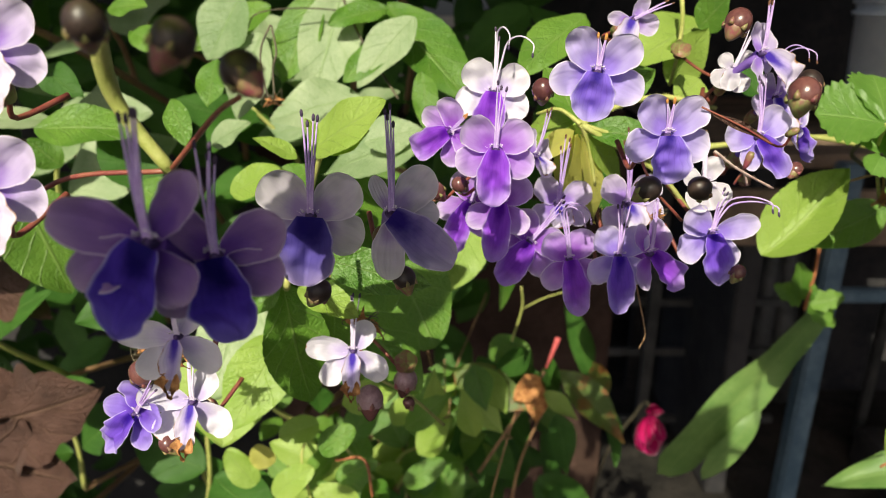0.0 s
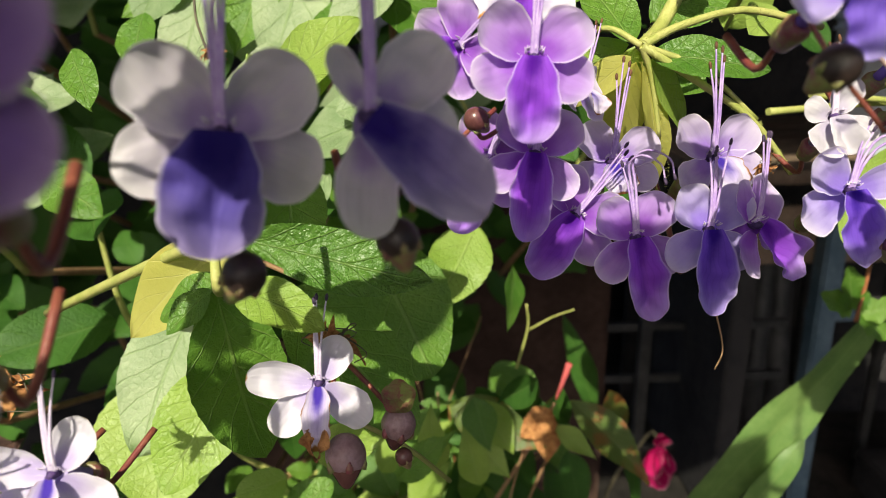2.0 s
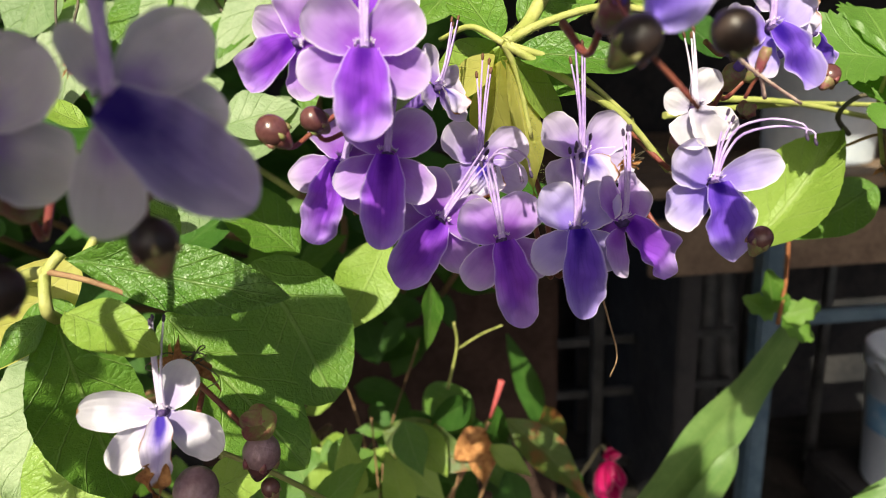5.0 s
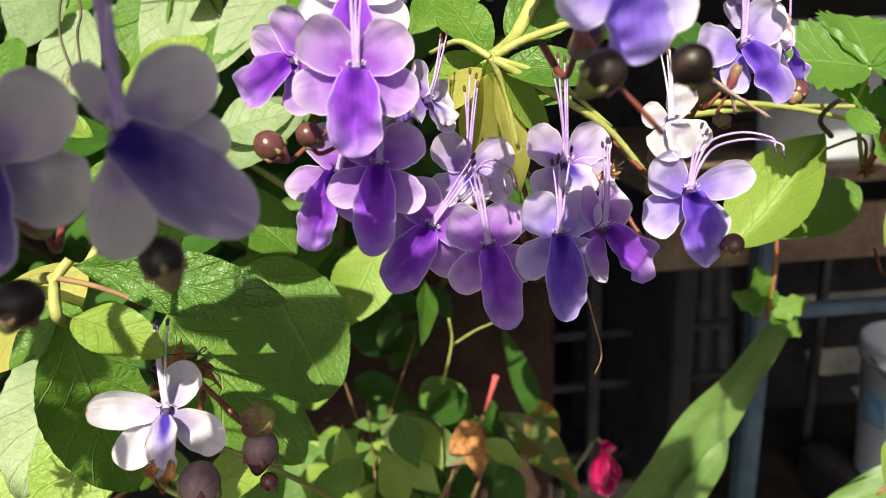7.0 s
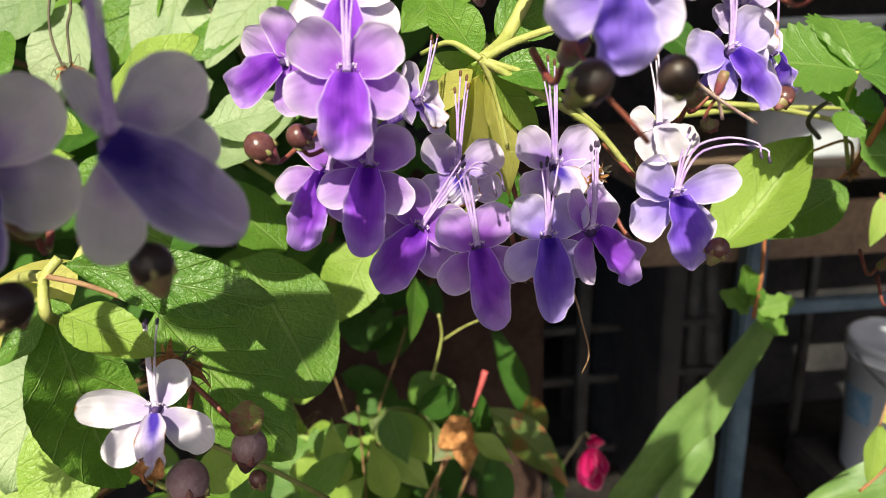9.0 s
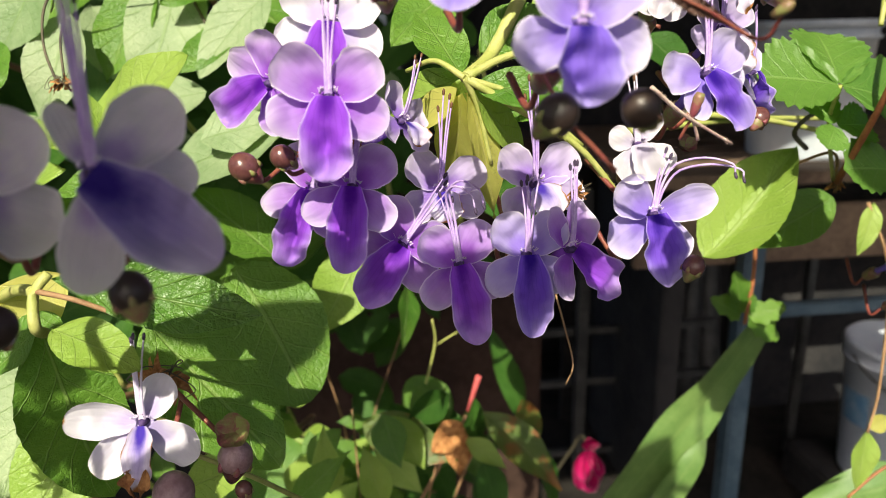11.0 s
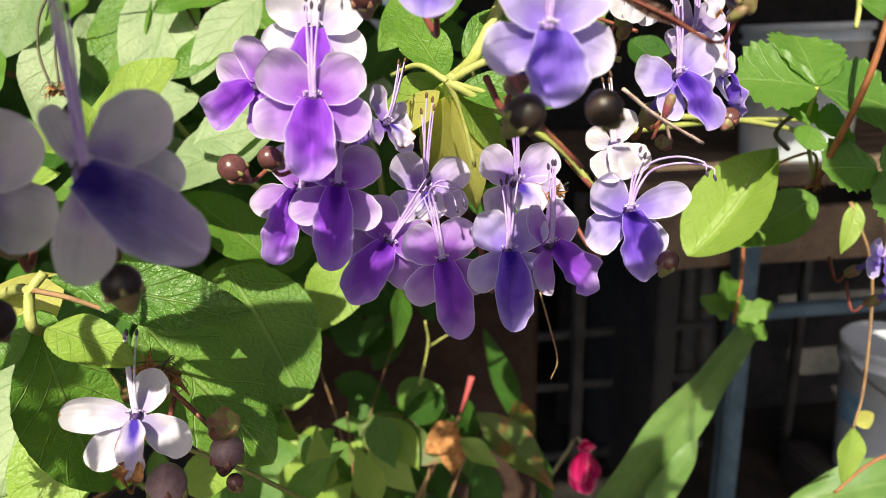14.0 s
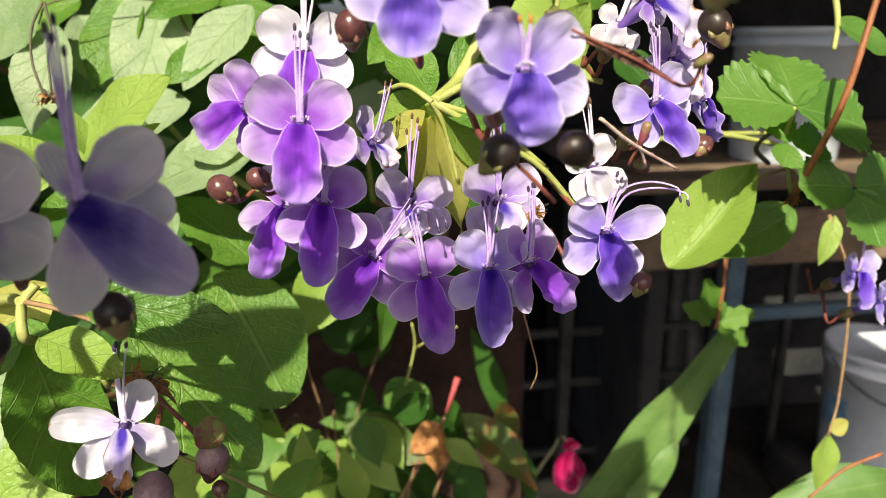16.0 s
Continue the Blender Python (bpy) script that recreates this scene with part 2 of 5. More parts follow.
CORAL = petal_mat("coral_petal", (0.70, 0.16, 0.16), (0.78, 0.16, 0.20), (0.80, 0.26, 0.26), edge=0.0)


# ---- shapes ----
ORIGIN = {}


def sheet(bm, place, nu, nv):
    """A grid surface in bm: place(u, v) with u from 0 to 1 along it and v from -1 to 1 across."""
    la, lc = bm.verts.layers.float.get("along") or bm.verts.layers.float.new("along"), bm.verts.layers.float.get("across") or bm.verts.layers.float.new("across")
    rows = []
    for i in range(nu + 1):
        row = []
        for j in range(nv + 1):
            u, v = i / nu, 2 * j / nv - 1
            vert = bm.verts.new(place(u, v))
            vert[la], vert[lc] = u, v
            row.append(vert)
        rows.append(row)
    for i in range(nu):
        for j in range(nv):
            bm.faces.new((rows[i][j], rows[i][j + 1], rows[i + 1][j + 1], rows[i + 1][j])).smooth = True


def smooth_line(points, n):
    """n + 1 places along a curve through the points (Catmull-Rom)."""
    p = [Vector(q) for q in points]
    p = [2 * p[0] - p[1]] + p + [2 * p[-1] - p[-2]]
    out = []
    for k in range(n + 1):
        s = k / n * (len(p) - 3)
        i = min(int(s), len(p) - 4)
        f = s - i
        a, b, c, d = p[i:i + 4]
        out.append(0.5 * (2 * b + (c - a) * f + (2 * a - 5 * b + 4 * c - d) * f * f + (3 * b - a - 3 * c + d) * f ** 3))
    return out


def tube(bm, points, r0, r1, n=10, sides=7, swell=None):
    """A tapered tube along a smooth line, closed at both ends."""
    line = smooth_line(points, n)
    up = Vector((0.31, 0.52, 0.79))
    rings = []
    for k, q in enumerate(line):
        way = (line[min(k + 1, n)] - line[max(k - 1, 0)]).normalized()
        a = way.cross(up).normalized()
        b = way.cross(a)
        r = r0 + (r1 - r0) * k / n
        if swell:
            r *= swell(k / n)
        rings.append([bm.verts.new(q + r * (math.cos(t) * a + math.sin(t) * b)) for t in (2 * math.pi * s / sides for s in range(sides))])
    for k in range(n):
        for s in range(sides):
            bm.faces.new((rings[k][s], rings[k][(s + 1) % sides], rings[k + 1][(s + 1) % sides], rings[k + 1][s])).smooth = True
    bm.faces.new(rings[0])
    bm.faces.new(rings[-1])


def turned(bm, axis_from, axis_to, profile, sides=14):
    """A body of revolution: profile is (share along the axis, radius)."""
    a, b = Vector(axis_from), Vector(axis_to)
    way = (b - a).normalized()
    x = way.cross(Vector((0.13, 0.97, 0.2))).normalized()
    y = way.cross(x)
    rings = []
    for s, r in profile:
        q = a + (b - a) * s
        rings.append([bm.verts.new(q + r * (math.cos(t) * x + math.sin(t) * y)) for t in (2 * math.pi * k / sides for k in range(sides))])
    for i in range(len(rings) - 1):
        for k in range(sides):
            bm.faces.new((rings[i][k], rings[i][(k + 1) % sides], rings[i + 1][(k + 1) % sides], rings[i + 1][k])).smooth = True
    bm.faces.new(rings[0])
    bm.faces.new(rings[-1])


def thing(name, at, label, category, group="", kind=""):
    ob = new(name)
    ob.location = at
    ob.empty_display_size = 0.01
    ORIGIN[ob] = Vector(at)
    return tagged(ob, label, category, group, kind)


def part(name, bm, material, parent=None, label="", at=None):
    """One mesh object from bm, which is in world places if the parent has an ORIGIN, else in the parent's own."""
    base = ORIGIN.get(parent, Vector((0, 0, 0))) if at is None else Vector(at)
    bmesh.ops.translate(bm, verts=bm.verts, vec=-base)
    bmesh.ops.recalc_face_normals(bm, faces=bm.faces)
    mesh = bpy.data.meshes.new(name)
    bm.to_mesh(mesh)
    bm.free()
    mesh.materials.append(material)
    ob = new(name, mesh)
    if parent is None:
        ob.location = base
    else:
        ob.parent = parent
        ORIGIN[ob] = base
    if label:
        ob["label"] = label
    return ob


def box(name, lo, hi, material, parent=None, bevel=0.004, label=""):
    bm = bmesh.new()
    bmesh.ops.create_cube(bm, size=1.0)
    lo, hi = Vector(lo), Vector(hi)
    for v in bm.verts:
        v.co = Vector((lo[i] + (v.co[i] + 0.5) * (hi[i] - lo[i]) for i in range(3)))
    if bevel:
        bmesh.ops.bevel(bm, geom=bm.edges[:], offset=bevel, segments=2, affect="EDGES")
    return part(name, bm, material, parent, label, at=None if parent is not None else (lo + hi) / 2)


# ---- leaves and stems ----
def leaf_sheet(bm, base, tip, width, up, fold=0.18, droop=0.12, teeth=0, full=0.85, wave=0.02, seed=0, nu=16, nv=8, tooth=0.07, strap=False, power=0.8):
    """An ovate blade from base to tip, folded along its rib and drooping to its tip."""
    base, tip = Vector(base), Vector(tip)
    e = tip - base
    length = e.length
    e = e.normalized()
    n = Vector(up)
    n = (n - e * n.dot(e)).normalized()
    c = e.cross(n)
    rng = random.Random(seed)
    ph = [rng.uniform(0, 6.28) for _ in range(4)]

    def place(u, v):
        w = (math.sin(math.pi * min(1.0, u) ** full) ** power if 0 < u < 1 else 0.0) * width / 2
        if strap:
            w = width / 2 * min(1.0, (u * 9 + 0.15) ** 0.5, (1.02 - u) ** 0.5 * 2.2)
        if teeth:
            w *= 1 + tooth * (2 * abs((u * teeth) % 1 - 0.5) - 0.5) * abs(v) ** 3 * 2
        h = -fold * w * (1 - abs(v)) * 1.0 + fold * w * 0.5
        h += -droop * length * (u - 0.35) ** 2 * 1.5
        h += wave * length * math.sin(7 * u + ph[0] + 1.5 * v) * abs(v)
        h += wave * length * 0.6 * math.sin(13 * u + ph[1]) * v * abs(v)
        side = 0.04 * length * math.sin(2.6 * u + ph[2])
        return base + e * (u * length) + c * (v * w + side * u) + n * h

    sheet(bm, place, nu if not teeth else max(nu, teeth * 3), nv)


def leaf(parent, base, tip, width, up=(0.15, -0.55, 0.8), material=None, name="leaf", label="", stalk=None, **shape):
    bm = bmesh.new()
    if material in (LEAF, LEAF_PALE, LEAF_YOUNG, LEAF_DEEP):
        shape = {"teeth": 12, "tooth": 0.014, **shape}
    leaf_sheet(bm, base, tip, width, up, seed=int(abs(base[0] * 1e5)) + int(abs(tip[2] * 1e5)), **shape)
    ob = part(name, bm, material or LEAF, parent, label)
    if stalk:
        bm = bmesh.new()
        a, b = Vector(stalk[:3]), Vector(base)
        tube(bm, [a, (a + b) / 2 + Vector((0, 0, 0.1 * (b - a).length)), b], 0.0011, 0.0008, 6, 6)
        part("leaf_stalk", bm, STEM_GREEN, parent)
    return ob


def stem(parent, points, r0, r1, material, name="stem", n=14, label=""):
    bm = bmesh.new()
    tube(bm, points, r0, r1, n, 8)
    return part(name, bm, material, parent, label)


def shoot(base, tip, pairs, size, material, rng, label, group="", up=(0.1, -0.6, 0.75), bend=0.02, category="plant", stem_mat=None, droop=0.15, spread=0.3):
    """A shoot with its leaves in crossed pairs, as on the bush."""
    base, tip = Vector(base), Vector(tip)
    ob = thing("leafy_shoot", base, label, category, group)
    way = (tip - base).normalized()
    mid = (base + tip) / 2 + Vector((rng.uniform(-bend, bend), rng.uniform(-bend, bend), 0))
    line = smooth_line([base, mid, tip], 20)
    stem(ob, [base, mid, tip], 0.0022, 0.0011, stem_mat or STEM_GREEN)
    stem(ob, [base, base + Vector((0.02, 0.14, -0.05)), Vector((base.x, 0.86, base.z - 0.16))], 0.0021, 0.0035, STEM_BROWN, "branch", 8)
    for k in range(pairs):
        q = line[int(20 * (k + 1) / pairs)]
        ang = rng.uniform(0, 6.28)
        grown = size * rng.uniform(0.7, 1.1) * (1 - 0.35 * k / pairs)
        for s in (0, math.pi):
            x = way.orthogonal().normalized()
            out = Matrix.Rotation(ang + s + k * 1.57, 3, way) @ x
            d = (out * 0.8 + way * rng.uniform(0.1, 0.6) + Vector((0, -0.25, -0.1)) * rng.uniform(0.3, 1.0)).normalized()
            nrm = Vector(up) + Vector([rng.uniform(-spread, spread) for _ in range(3)])
            leaf(ob, q + d * 0.004, q + d * grown, grown * rng.uniform(0.48, 0.62), nrm, material, fold=rng.uniform(0.05, 0.25), droop=droop * rng.uniform(0.3, 1.4))
    return ob


def leaflet(parent, base, tip, width, up, material, teeth=8, tooth=0.06, cup=0.16):
    """A broad rounded leaflet with blunt teeth round its outer margin."""
    base, tip = Vector(base), Vector(tip)
    e = (tip - base).normalized()
    length = (tip - base).length
    n = Vector(up)
    n = (n - e * n.dot(e)).normalized()
    c = e.cross(n)
    mid = base + e * length * 0.55

    def place(u, v):
        s = 1 - (1 - u) ** 1.6
        w = (0.12 * (1 - s) + s ** 0.75) * math.sqrt(max(0.0, 1 - s ** 3.2)) * width * 0.70
        q = base + e * (s * length) + c * (w * v)
        saw = 2 * abs((u * teeth) % 1 - 0.5) - 0.5
        q = mid + (q - mid) * (1 + tooth * saw * abs(v) ** 4 * min(1.0, 2.2 * u) * 2)
        ridge = 0.018 * length * math.cos(2 * math.pi * (u * 6 - abs(v) * 1.3)) * abs(v) * (1 - u)
        return q + n * (cup * w * v * v + 0.3 * cup * w * abs(v) - 0.10 * length * s * s + ridge)

    bm = bmesh.new()
    sheet(bm, place, teeth * 6, 12)
    return part("leaflet", bm, material, parent)


def hairs(parent, points, r, count, length, material, seed=1, stretch=1.0):
    """Fine hairs standing off a stem."""
    rng = random.Random(seed)
    line = smooth_line(points, 60)
    bm = bmesh.new()
    for _ in range(count):
        k = rng.randrange(59)
        f = rng.random()
        q = line[k].lerp(line[k + 1], f)
        way = (line[k + 1] - line[k]).normalized()
        o = Matrix.Rotation(rng.uniform(0, 6.28), 3, way) @ way.orthogonal().normalized()
        o = (o + way * rng.uniform(-0.3, 0.3)).normalized()
        a = way.cross(o) * 0.00006
        b = way * 0.00006
        tip = bm.verts.new(q + o * (r + length * rng.uniform(0.5, 1.0)))
        foot = [bm.verts.new(q + o * r * 0.8 + d) for d in (a, b - a * 0.5, -b - a * 0.5)]
        for i in range(3):
            bm.faces.new((foot[i], foot[(i + 1) % 3], tip))
    return part("stem_hairs", bm, material, parent)


def toothed(parent, centre, size, turns, up, material, lobe=1.2, teeth=8, tooth=0.06, cup=0.16):
    """A leaf of three toothed leaflets that meet at one place."""
    up = Vector(up).normalized()
    for way, share in turns:
        d = Vector(way)
        d = (d - up * d.dot(up)).normalized()
        c = Vector(centre)
        leaflet(parent, c + d * 0.0008, c + d * size * share, size * share * lobe, up, material, teeth, tooth, cup)


# ---- flowers ----
def petal(parent, name, angle, length, width, material, forward=10.0, cup=0.2, curl=0.1, twist=0.0, seed=0, broad=0.68, crease=0.0, label="", root=0.0012, ahead=0.0, neck=0.20, rumple=0.0011, frill=0.028, dish=0.42):
    """One petal in the flower's own frame: the flower faces -y, z is up; angle goes round from +x."""
    a, f = radians(angle), math.tan(radians(forward))
    e, c = Vector((math.cos(a), 0, math.sin(a))), Vector((-math.sin(a), 0, math.cos(a)))
    rng = random.Random(seed)
    p1, p2 = rng.uniform(0, 6.28), rng.uniform(0, 6.28)

    def place(u, v):
        u = 1 - (1 - u) ** 1.7
        w = (neck * (1 - u) + u ** broad) * math.sqrt(max(0.0, 1 - u ** 2.8)) * width * 0.71
        out = 1 - u ** 6
        rise = f * length * u + curl * length * u * u + cup * w * v * v * 0.9 + crease * w * (1 - abs(v)) * 0.8 * min(1.0, 2.5 * u) + dish * length * (u * u - u)
        rise += (0.035 * length * math.sin(9 * u + p1) * v * u + 0.035 * width * math.sin(5 * v + p2) * u * u) * out
        rise += twist * w * v
        rise += rumple * noise.noise((e * u * length + c * w * v) * 330 + Vector((seed, 3 * seed, 0))) * min(1.0, 2 * u)
        rise += 0.00016 * math.sin(17 * v + 4 * u + p1) * u * out
        edge = 1 + frill * (math.sin(11 * u + p2 + v) + 0.6 * math.sin(23 * u + p1 - v)) * abs(v)
        length_here = length * (1 + 1.5 * frill * math.sin(4 * v + p1) * u * u * out)
        return e * (root + u * length_here * (1 - 0.05 * v * v * u * out)) + c * (w * v * edge) + Vector((0, -1, 0)) * (rise + ahead)

    bm = bmesh.new()
    sheet(bm, place, 26, 16)
    ob = part(name, bm, material, parent, label)
    ob.data.shade_smooth()
    return ob


FLOWERS = {}
LOOKS = {
    "violet": (LILAC, VIOLET_LIP, FILAMENT, ANTHER, "violet-lipped lilac butterfly flower, freshly open on the bush"),
    "blue": (BLUE_LILAC, BLUE_LIP, FILAMENT, ANTHER, "blue-lilac butterfly flower with a deep blue-violet lip"),
    "royal": (BLUE_LILAC, ROYAL_LIP, FILAMENT, ANTHER, "pale blue-lilac butterfly flower with a royal blue lip"),
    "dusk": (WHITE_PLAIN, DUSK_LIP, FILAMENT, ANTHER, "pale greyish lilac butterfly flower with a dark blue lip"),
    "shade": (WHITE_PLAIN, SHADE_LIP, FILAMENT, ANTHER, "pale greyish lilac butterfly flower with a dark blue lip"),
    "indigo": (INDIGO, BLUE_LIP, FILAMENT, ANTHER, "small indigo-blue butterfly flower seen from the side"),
    "deep": (LILAC_SHADED, DIMMED_LIP, FILAMENT, ANTHER, "purple butterfly flower, its petals and blue lip darkened for shade"),
    "snow": (WHITE, VIOLET_LIP, FILAMENT_WHITE, ANTHER, "whitish butterfly flower with a violet lip, lit by the sun"),
    "white": (WHITE, FADED_LIP, FILAMENT_WHITE, ANTHER, "faded white butterfly flower with a browned withering lip"),
    "clean": (WHITE_CLEAN, WHITE_CLEAN, FILAMENT_WHITE, ANTHER_RUST, "half-closed white butterfly flower with round cupped petals"),
    "pale": (PALE, FADED_LIP, FILAMENT, ANTHER_RUST, "pale lilac ageing butterfly flower with a crumpled lip"),
}
# petals: upper left, upper right, side left, side right, lip, each with angle, length, width and lean towards the viewer
FORMS = {
    "open": ((138, 9.0, 8.8, 12), (40, 9.0, 8.8, 14), (203, 9.0, 8.0, 6), (-24, 9.0, 8.2, 4), (-91, 13.5, 8.6, 22)),
    "wide": ((140, 8.8, 8.8, 12), (17, 11.5, 7.0, 12), (212, 9.6, 8.2, 5), (-48, 9.8, 6.8, 2), (-82, 13.8, 8.0, 20)),
    "drop": ((128, 8.8, 8.4, 8), (50, 8.8, 8.4, 12), (218, 9.0, 7.2, 4), (-38, 9.0, 7.2, 4), (-88, 16.0, 7.8, 16)),
    "bold": ((140, 9.8, 8.8, 8), (40, 9.8, 8.8, 12), (203, 9.4, 8.2, 5), (-24, 9.4, 8.2, 4), (-92, 12.5, 10.4, 24)),
    "moth": ((170, 11.4, 7.0, 8), (62, 8.4, 6.8, 0), (226, 10.4, 7.0, 5), (-38, 10.4, 7.4, 5), (-90, 11.0, 4.4, 26)),
    "tuck": ((128, 8.6, 7.8, 0), (34, 9.8, 7.8, 4), (215, 7.6, 7.2, 10), (-20, 8.6, 6.8, 14), (-78, 6.2, 6.2, 30)),
    "near": ((112, 7.0, 3.6, -6), (43, 10.6, 7.8, -2), (-99, 10.4, 6.6, 14), (-4, 8.8, 6.4, -14), (-43, 15.2, 8.2, 20)),
    "royal": ((126, 9.6, 7.8, 10), (47, 9.8, 8.0, 14), (196, 9.2, 7.6, 5), (-18, 9.8, 8.4, 2), (-92, 10.4, 9.4, 24)),
    "spread": ((163, 11.2, 7.2, 4), (58, 9.4, 5.8, 8), (204, 9.6, 7.0, 2), (-62, 7.4, 6.4, 0), (-114, 13.6, 8.4, 8)),
    "hood": ((138, 8.4, 7.4, 2), (27, 9.8, 7.8, 6), (222, 9.4, 7.2, 2), (-22, 8.8, 7.2, 2), (-80, 12.8, 9.2, 10)),
    "corner": ((170, 9.2, 8.6, 6), (42, 9.4, 9.2, 4), (-118, 8.0, 6.2, 14), (-8, 8.0, 7.0, -6), (-62, 12.8, 7.0, 18)),
    "cup": ((150, 5.6, 5.6, 6), (62, 7.4, 6.4, 10), (-122, 7.4, 7.4, 34), (-38, 7.2, 7.0, 24), (-82, 8.0, 6.4, 38)),
    "turn": ((120, 9.0, 5.6, 6), (46, 9.8, 9.0, -10), (236, 8.8, 6.0, 16), (-30, 7.0, 5.0, -10), (-52, 13.8, 8.0, 20)),
}


def stamen(parent, bend, reach, side, ink, tip_ink, curl):
    s = reach / 0.022
    pts = [(side * 0.3, -0.0005, 0.0006), (side * 0.35 + bend * 0.1, -0.0028 * s, 0.007 * s), (side * 0.6 + bend * 0.4, -0.0042 * s, 0.0145 * s), (side * 0.9 + bend, -0.0050 * s - curl * 0.2, 0.0215 * s)]
    if curl > 0:
        pts += [(side * 1.4 + bend * 1.6 + curl * 0.5, -0.007 * s - curl * 0.6, 0.0235 * s), (side * 1.8 + bend * 2 + curl * 1.1, -0.010 * s - curl * 0.8, 0.0205 * s), (side * 1.8 + bend * 2 + curl * 1.15, -0.010 * s - curl * 0.9, 0.0165 * s)]
    bm = bmesh.new()
    tube(bm, pts, 0.00034, 0.00015, 18, 6)
    ob = part("stamen", bm, ink, parent)
    bm = bmesh.new()
    end, way = Vector(pts[-1]), (Vector(pts[-1]) - Vector(pts[-2])).normalized()
    turned(bm, end - way * 0.0003, end + way * 0.0011, [(0, 0.0001), (0.2, 0.00028), (0.7, 0.00032), (1, 0.0001)], 8)
    part("anther", bm, tip_ink, ob)


def flower(at, look_kind="violet", form="open", turn=0.0, rise=12.0, lean=0.0, size=1.0, stamens="up"):
    """turn: degrees towards the viewer's right; rise: upwards; lean: clockwise."""
    m = pose(*at, -rise, lean, turn) @ Matrix.Scale(size * 1.08, 4)
    key = (look_kind, form, stamens)
    if key in FLOWERS:
        return copy_thing(FLOWERS[key], m)
    body, lip, ink, tip_ink, label = LOOKS[look_kind]
    ob = tagged(new("butterfly_flower"), label, "flower", "butterfly flowers of the bush")
    ob.empty_display_size = 0.01
    k = len(FLOWERS)
    if stamens == "short":
        tip_ink = ANTHER_GOLD
    for i, (angle, length, width, fwd) in enumerate(FORMS[form][:4]):
        petal(ob, "petal", angle, length / 1000, width / 1000, body, fwd, 0.4 if i < 2 else 0.15, (0.10, -0.12, 0.14, -0.08)[i], seed=k * 7 + i, twist=0.1 * (-1) ** i)
    angle, length, width, fwd = FORMS[form][4]
    if look_kind in ("white", "pale"):
        petal(ob, "lip", angle, length / 1000, width / 1000, lip, fwd, 0.75, -0.2, seed=k * 7 + 5, broad=0.6, crease=0.5, ahead=0.0016, neck=0.4, root=0.0, frill=0.07, rumple=0.002, dish=0.0, label="withering violet lip with browned edges")
    else:
        petal(ob, "lip", angle, length / 1000, width / 1000, lip, fwd, 0.05, -0.30, seed=k * 7 + 5, broad=0.8, crease=-0.95, ahead=0.0022, neck=0.34, rumple=0.0022, root=-0.0004, frill=0.045, dish=-0.1, label="deep violet boat-shaped lip")
    if look_kind == "white":
        for s in (-1, 1):
            bm = bmesh.new()
            tip = Vector((math.cos(radians(angle)), 0, math.sin(radians(angle)))) * length / 1000
            leaf_sheet(bm, tip * 0.58 + Vector((s * 0.0017, -0.0062, 0)), tip * 1.10 + Vector((s * 0.0006, -0.0074, 0)), 0.0016, (s * 0.5, -1, 0), fold=0.9, droop=0.4, wave=0.16, seed=k + s, nu=14, nv=6)
            part("browned_edge", bm, DRY, ob, "crumpled brown edge of the lip")
    bm = bmesh.new()
    turned(bm, (0, 0.012, -0.005), (0, 0.0006, 0.0), [(0, 0.0010), (0.3, 0.0010), (0.7, 0.0013), (1, 0.0017)], 12)
    part("flower_tube", bm, body, ob)
    bm = bmesh.new()
    turned(bm, (0, 0.0008, 0.0004), (0, -0.0018, 0.0002), [(0, 0.0011), (0.6, 0.0008), (1, 0.0003)], 12)
    part("throat", bm, THROAT, ob, "dark speckled throat")
    bm = bmesh.new()
    tuft = random.Random(k + 70)
    for i in range(18):
        a = tuft.uniform(0.1, 3.04)
        foot = Vector((math.cos(a) * 0.0013, -0.0004, math.sin(a) * 0.0006 + 0.0009))
        tube(bm, [foot, foot * 1.15 + Vector((0, -0.0006, 0.0)), foot * tuft.uniform(0.9, 1.4) + Vector((0, -0.0011, 0.0002))], 0.00012, 0.00008, 3, 4)
    part("throat_tuft", bm, FILAMENT_WHITE, ob, "tuft of fine whitish hairs")
    bm = bmesh.new()
    turned(bm, (0, 0.0165, -0.0075), (0, 0.0105, -0.0045), [(0, 0.0006), (0.2, 0.0018), (0.8, 0.0022), (1, 0.0016)], 12)
    part("calyx", bm, CALYX, ob)
    rng = random.Random(k)
    reach = {"up": 0.016, "tall": 0.019, "curl": 0.015, "arch": 0.0115, "short": 0.008}[stamens]
    for i in range(4):
        side = (i - 1.5) * 0.0008
        if stamens == "arch":
            stamen(ob, 0.0026 + 0.0002 * i, reach * (1.05 - 0.10 * i), side, ink, tip_ink, 0.0045 if i > 1 else 0.0)
        else:
            stamen(ob, rng.uniform(-0.0009, 0.0009), reach * rng.uniform(0.85, 1.05), side, ink, tip_ink, 0.004 if (stamens == "curl" and i % 2) else 0.0)
    ob.matrix_basis = m
    FLOWERS[key] = ob
    return ob


BUDS = {}


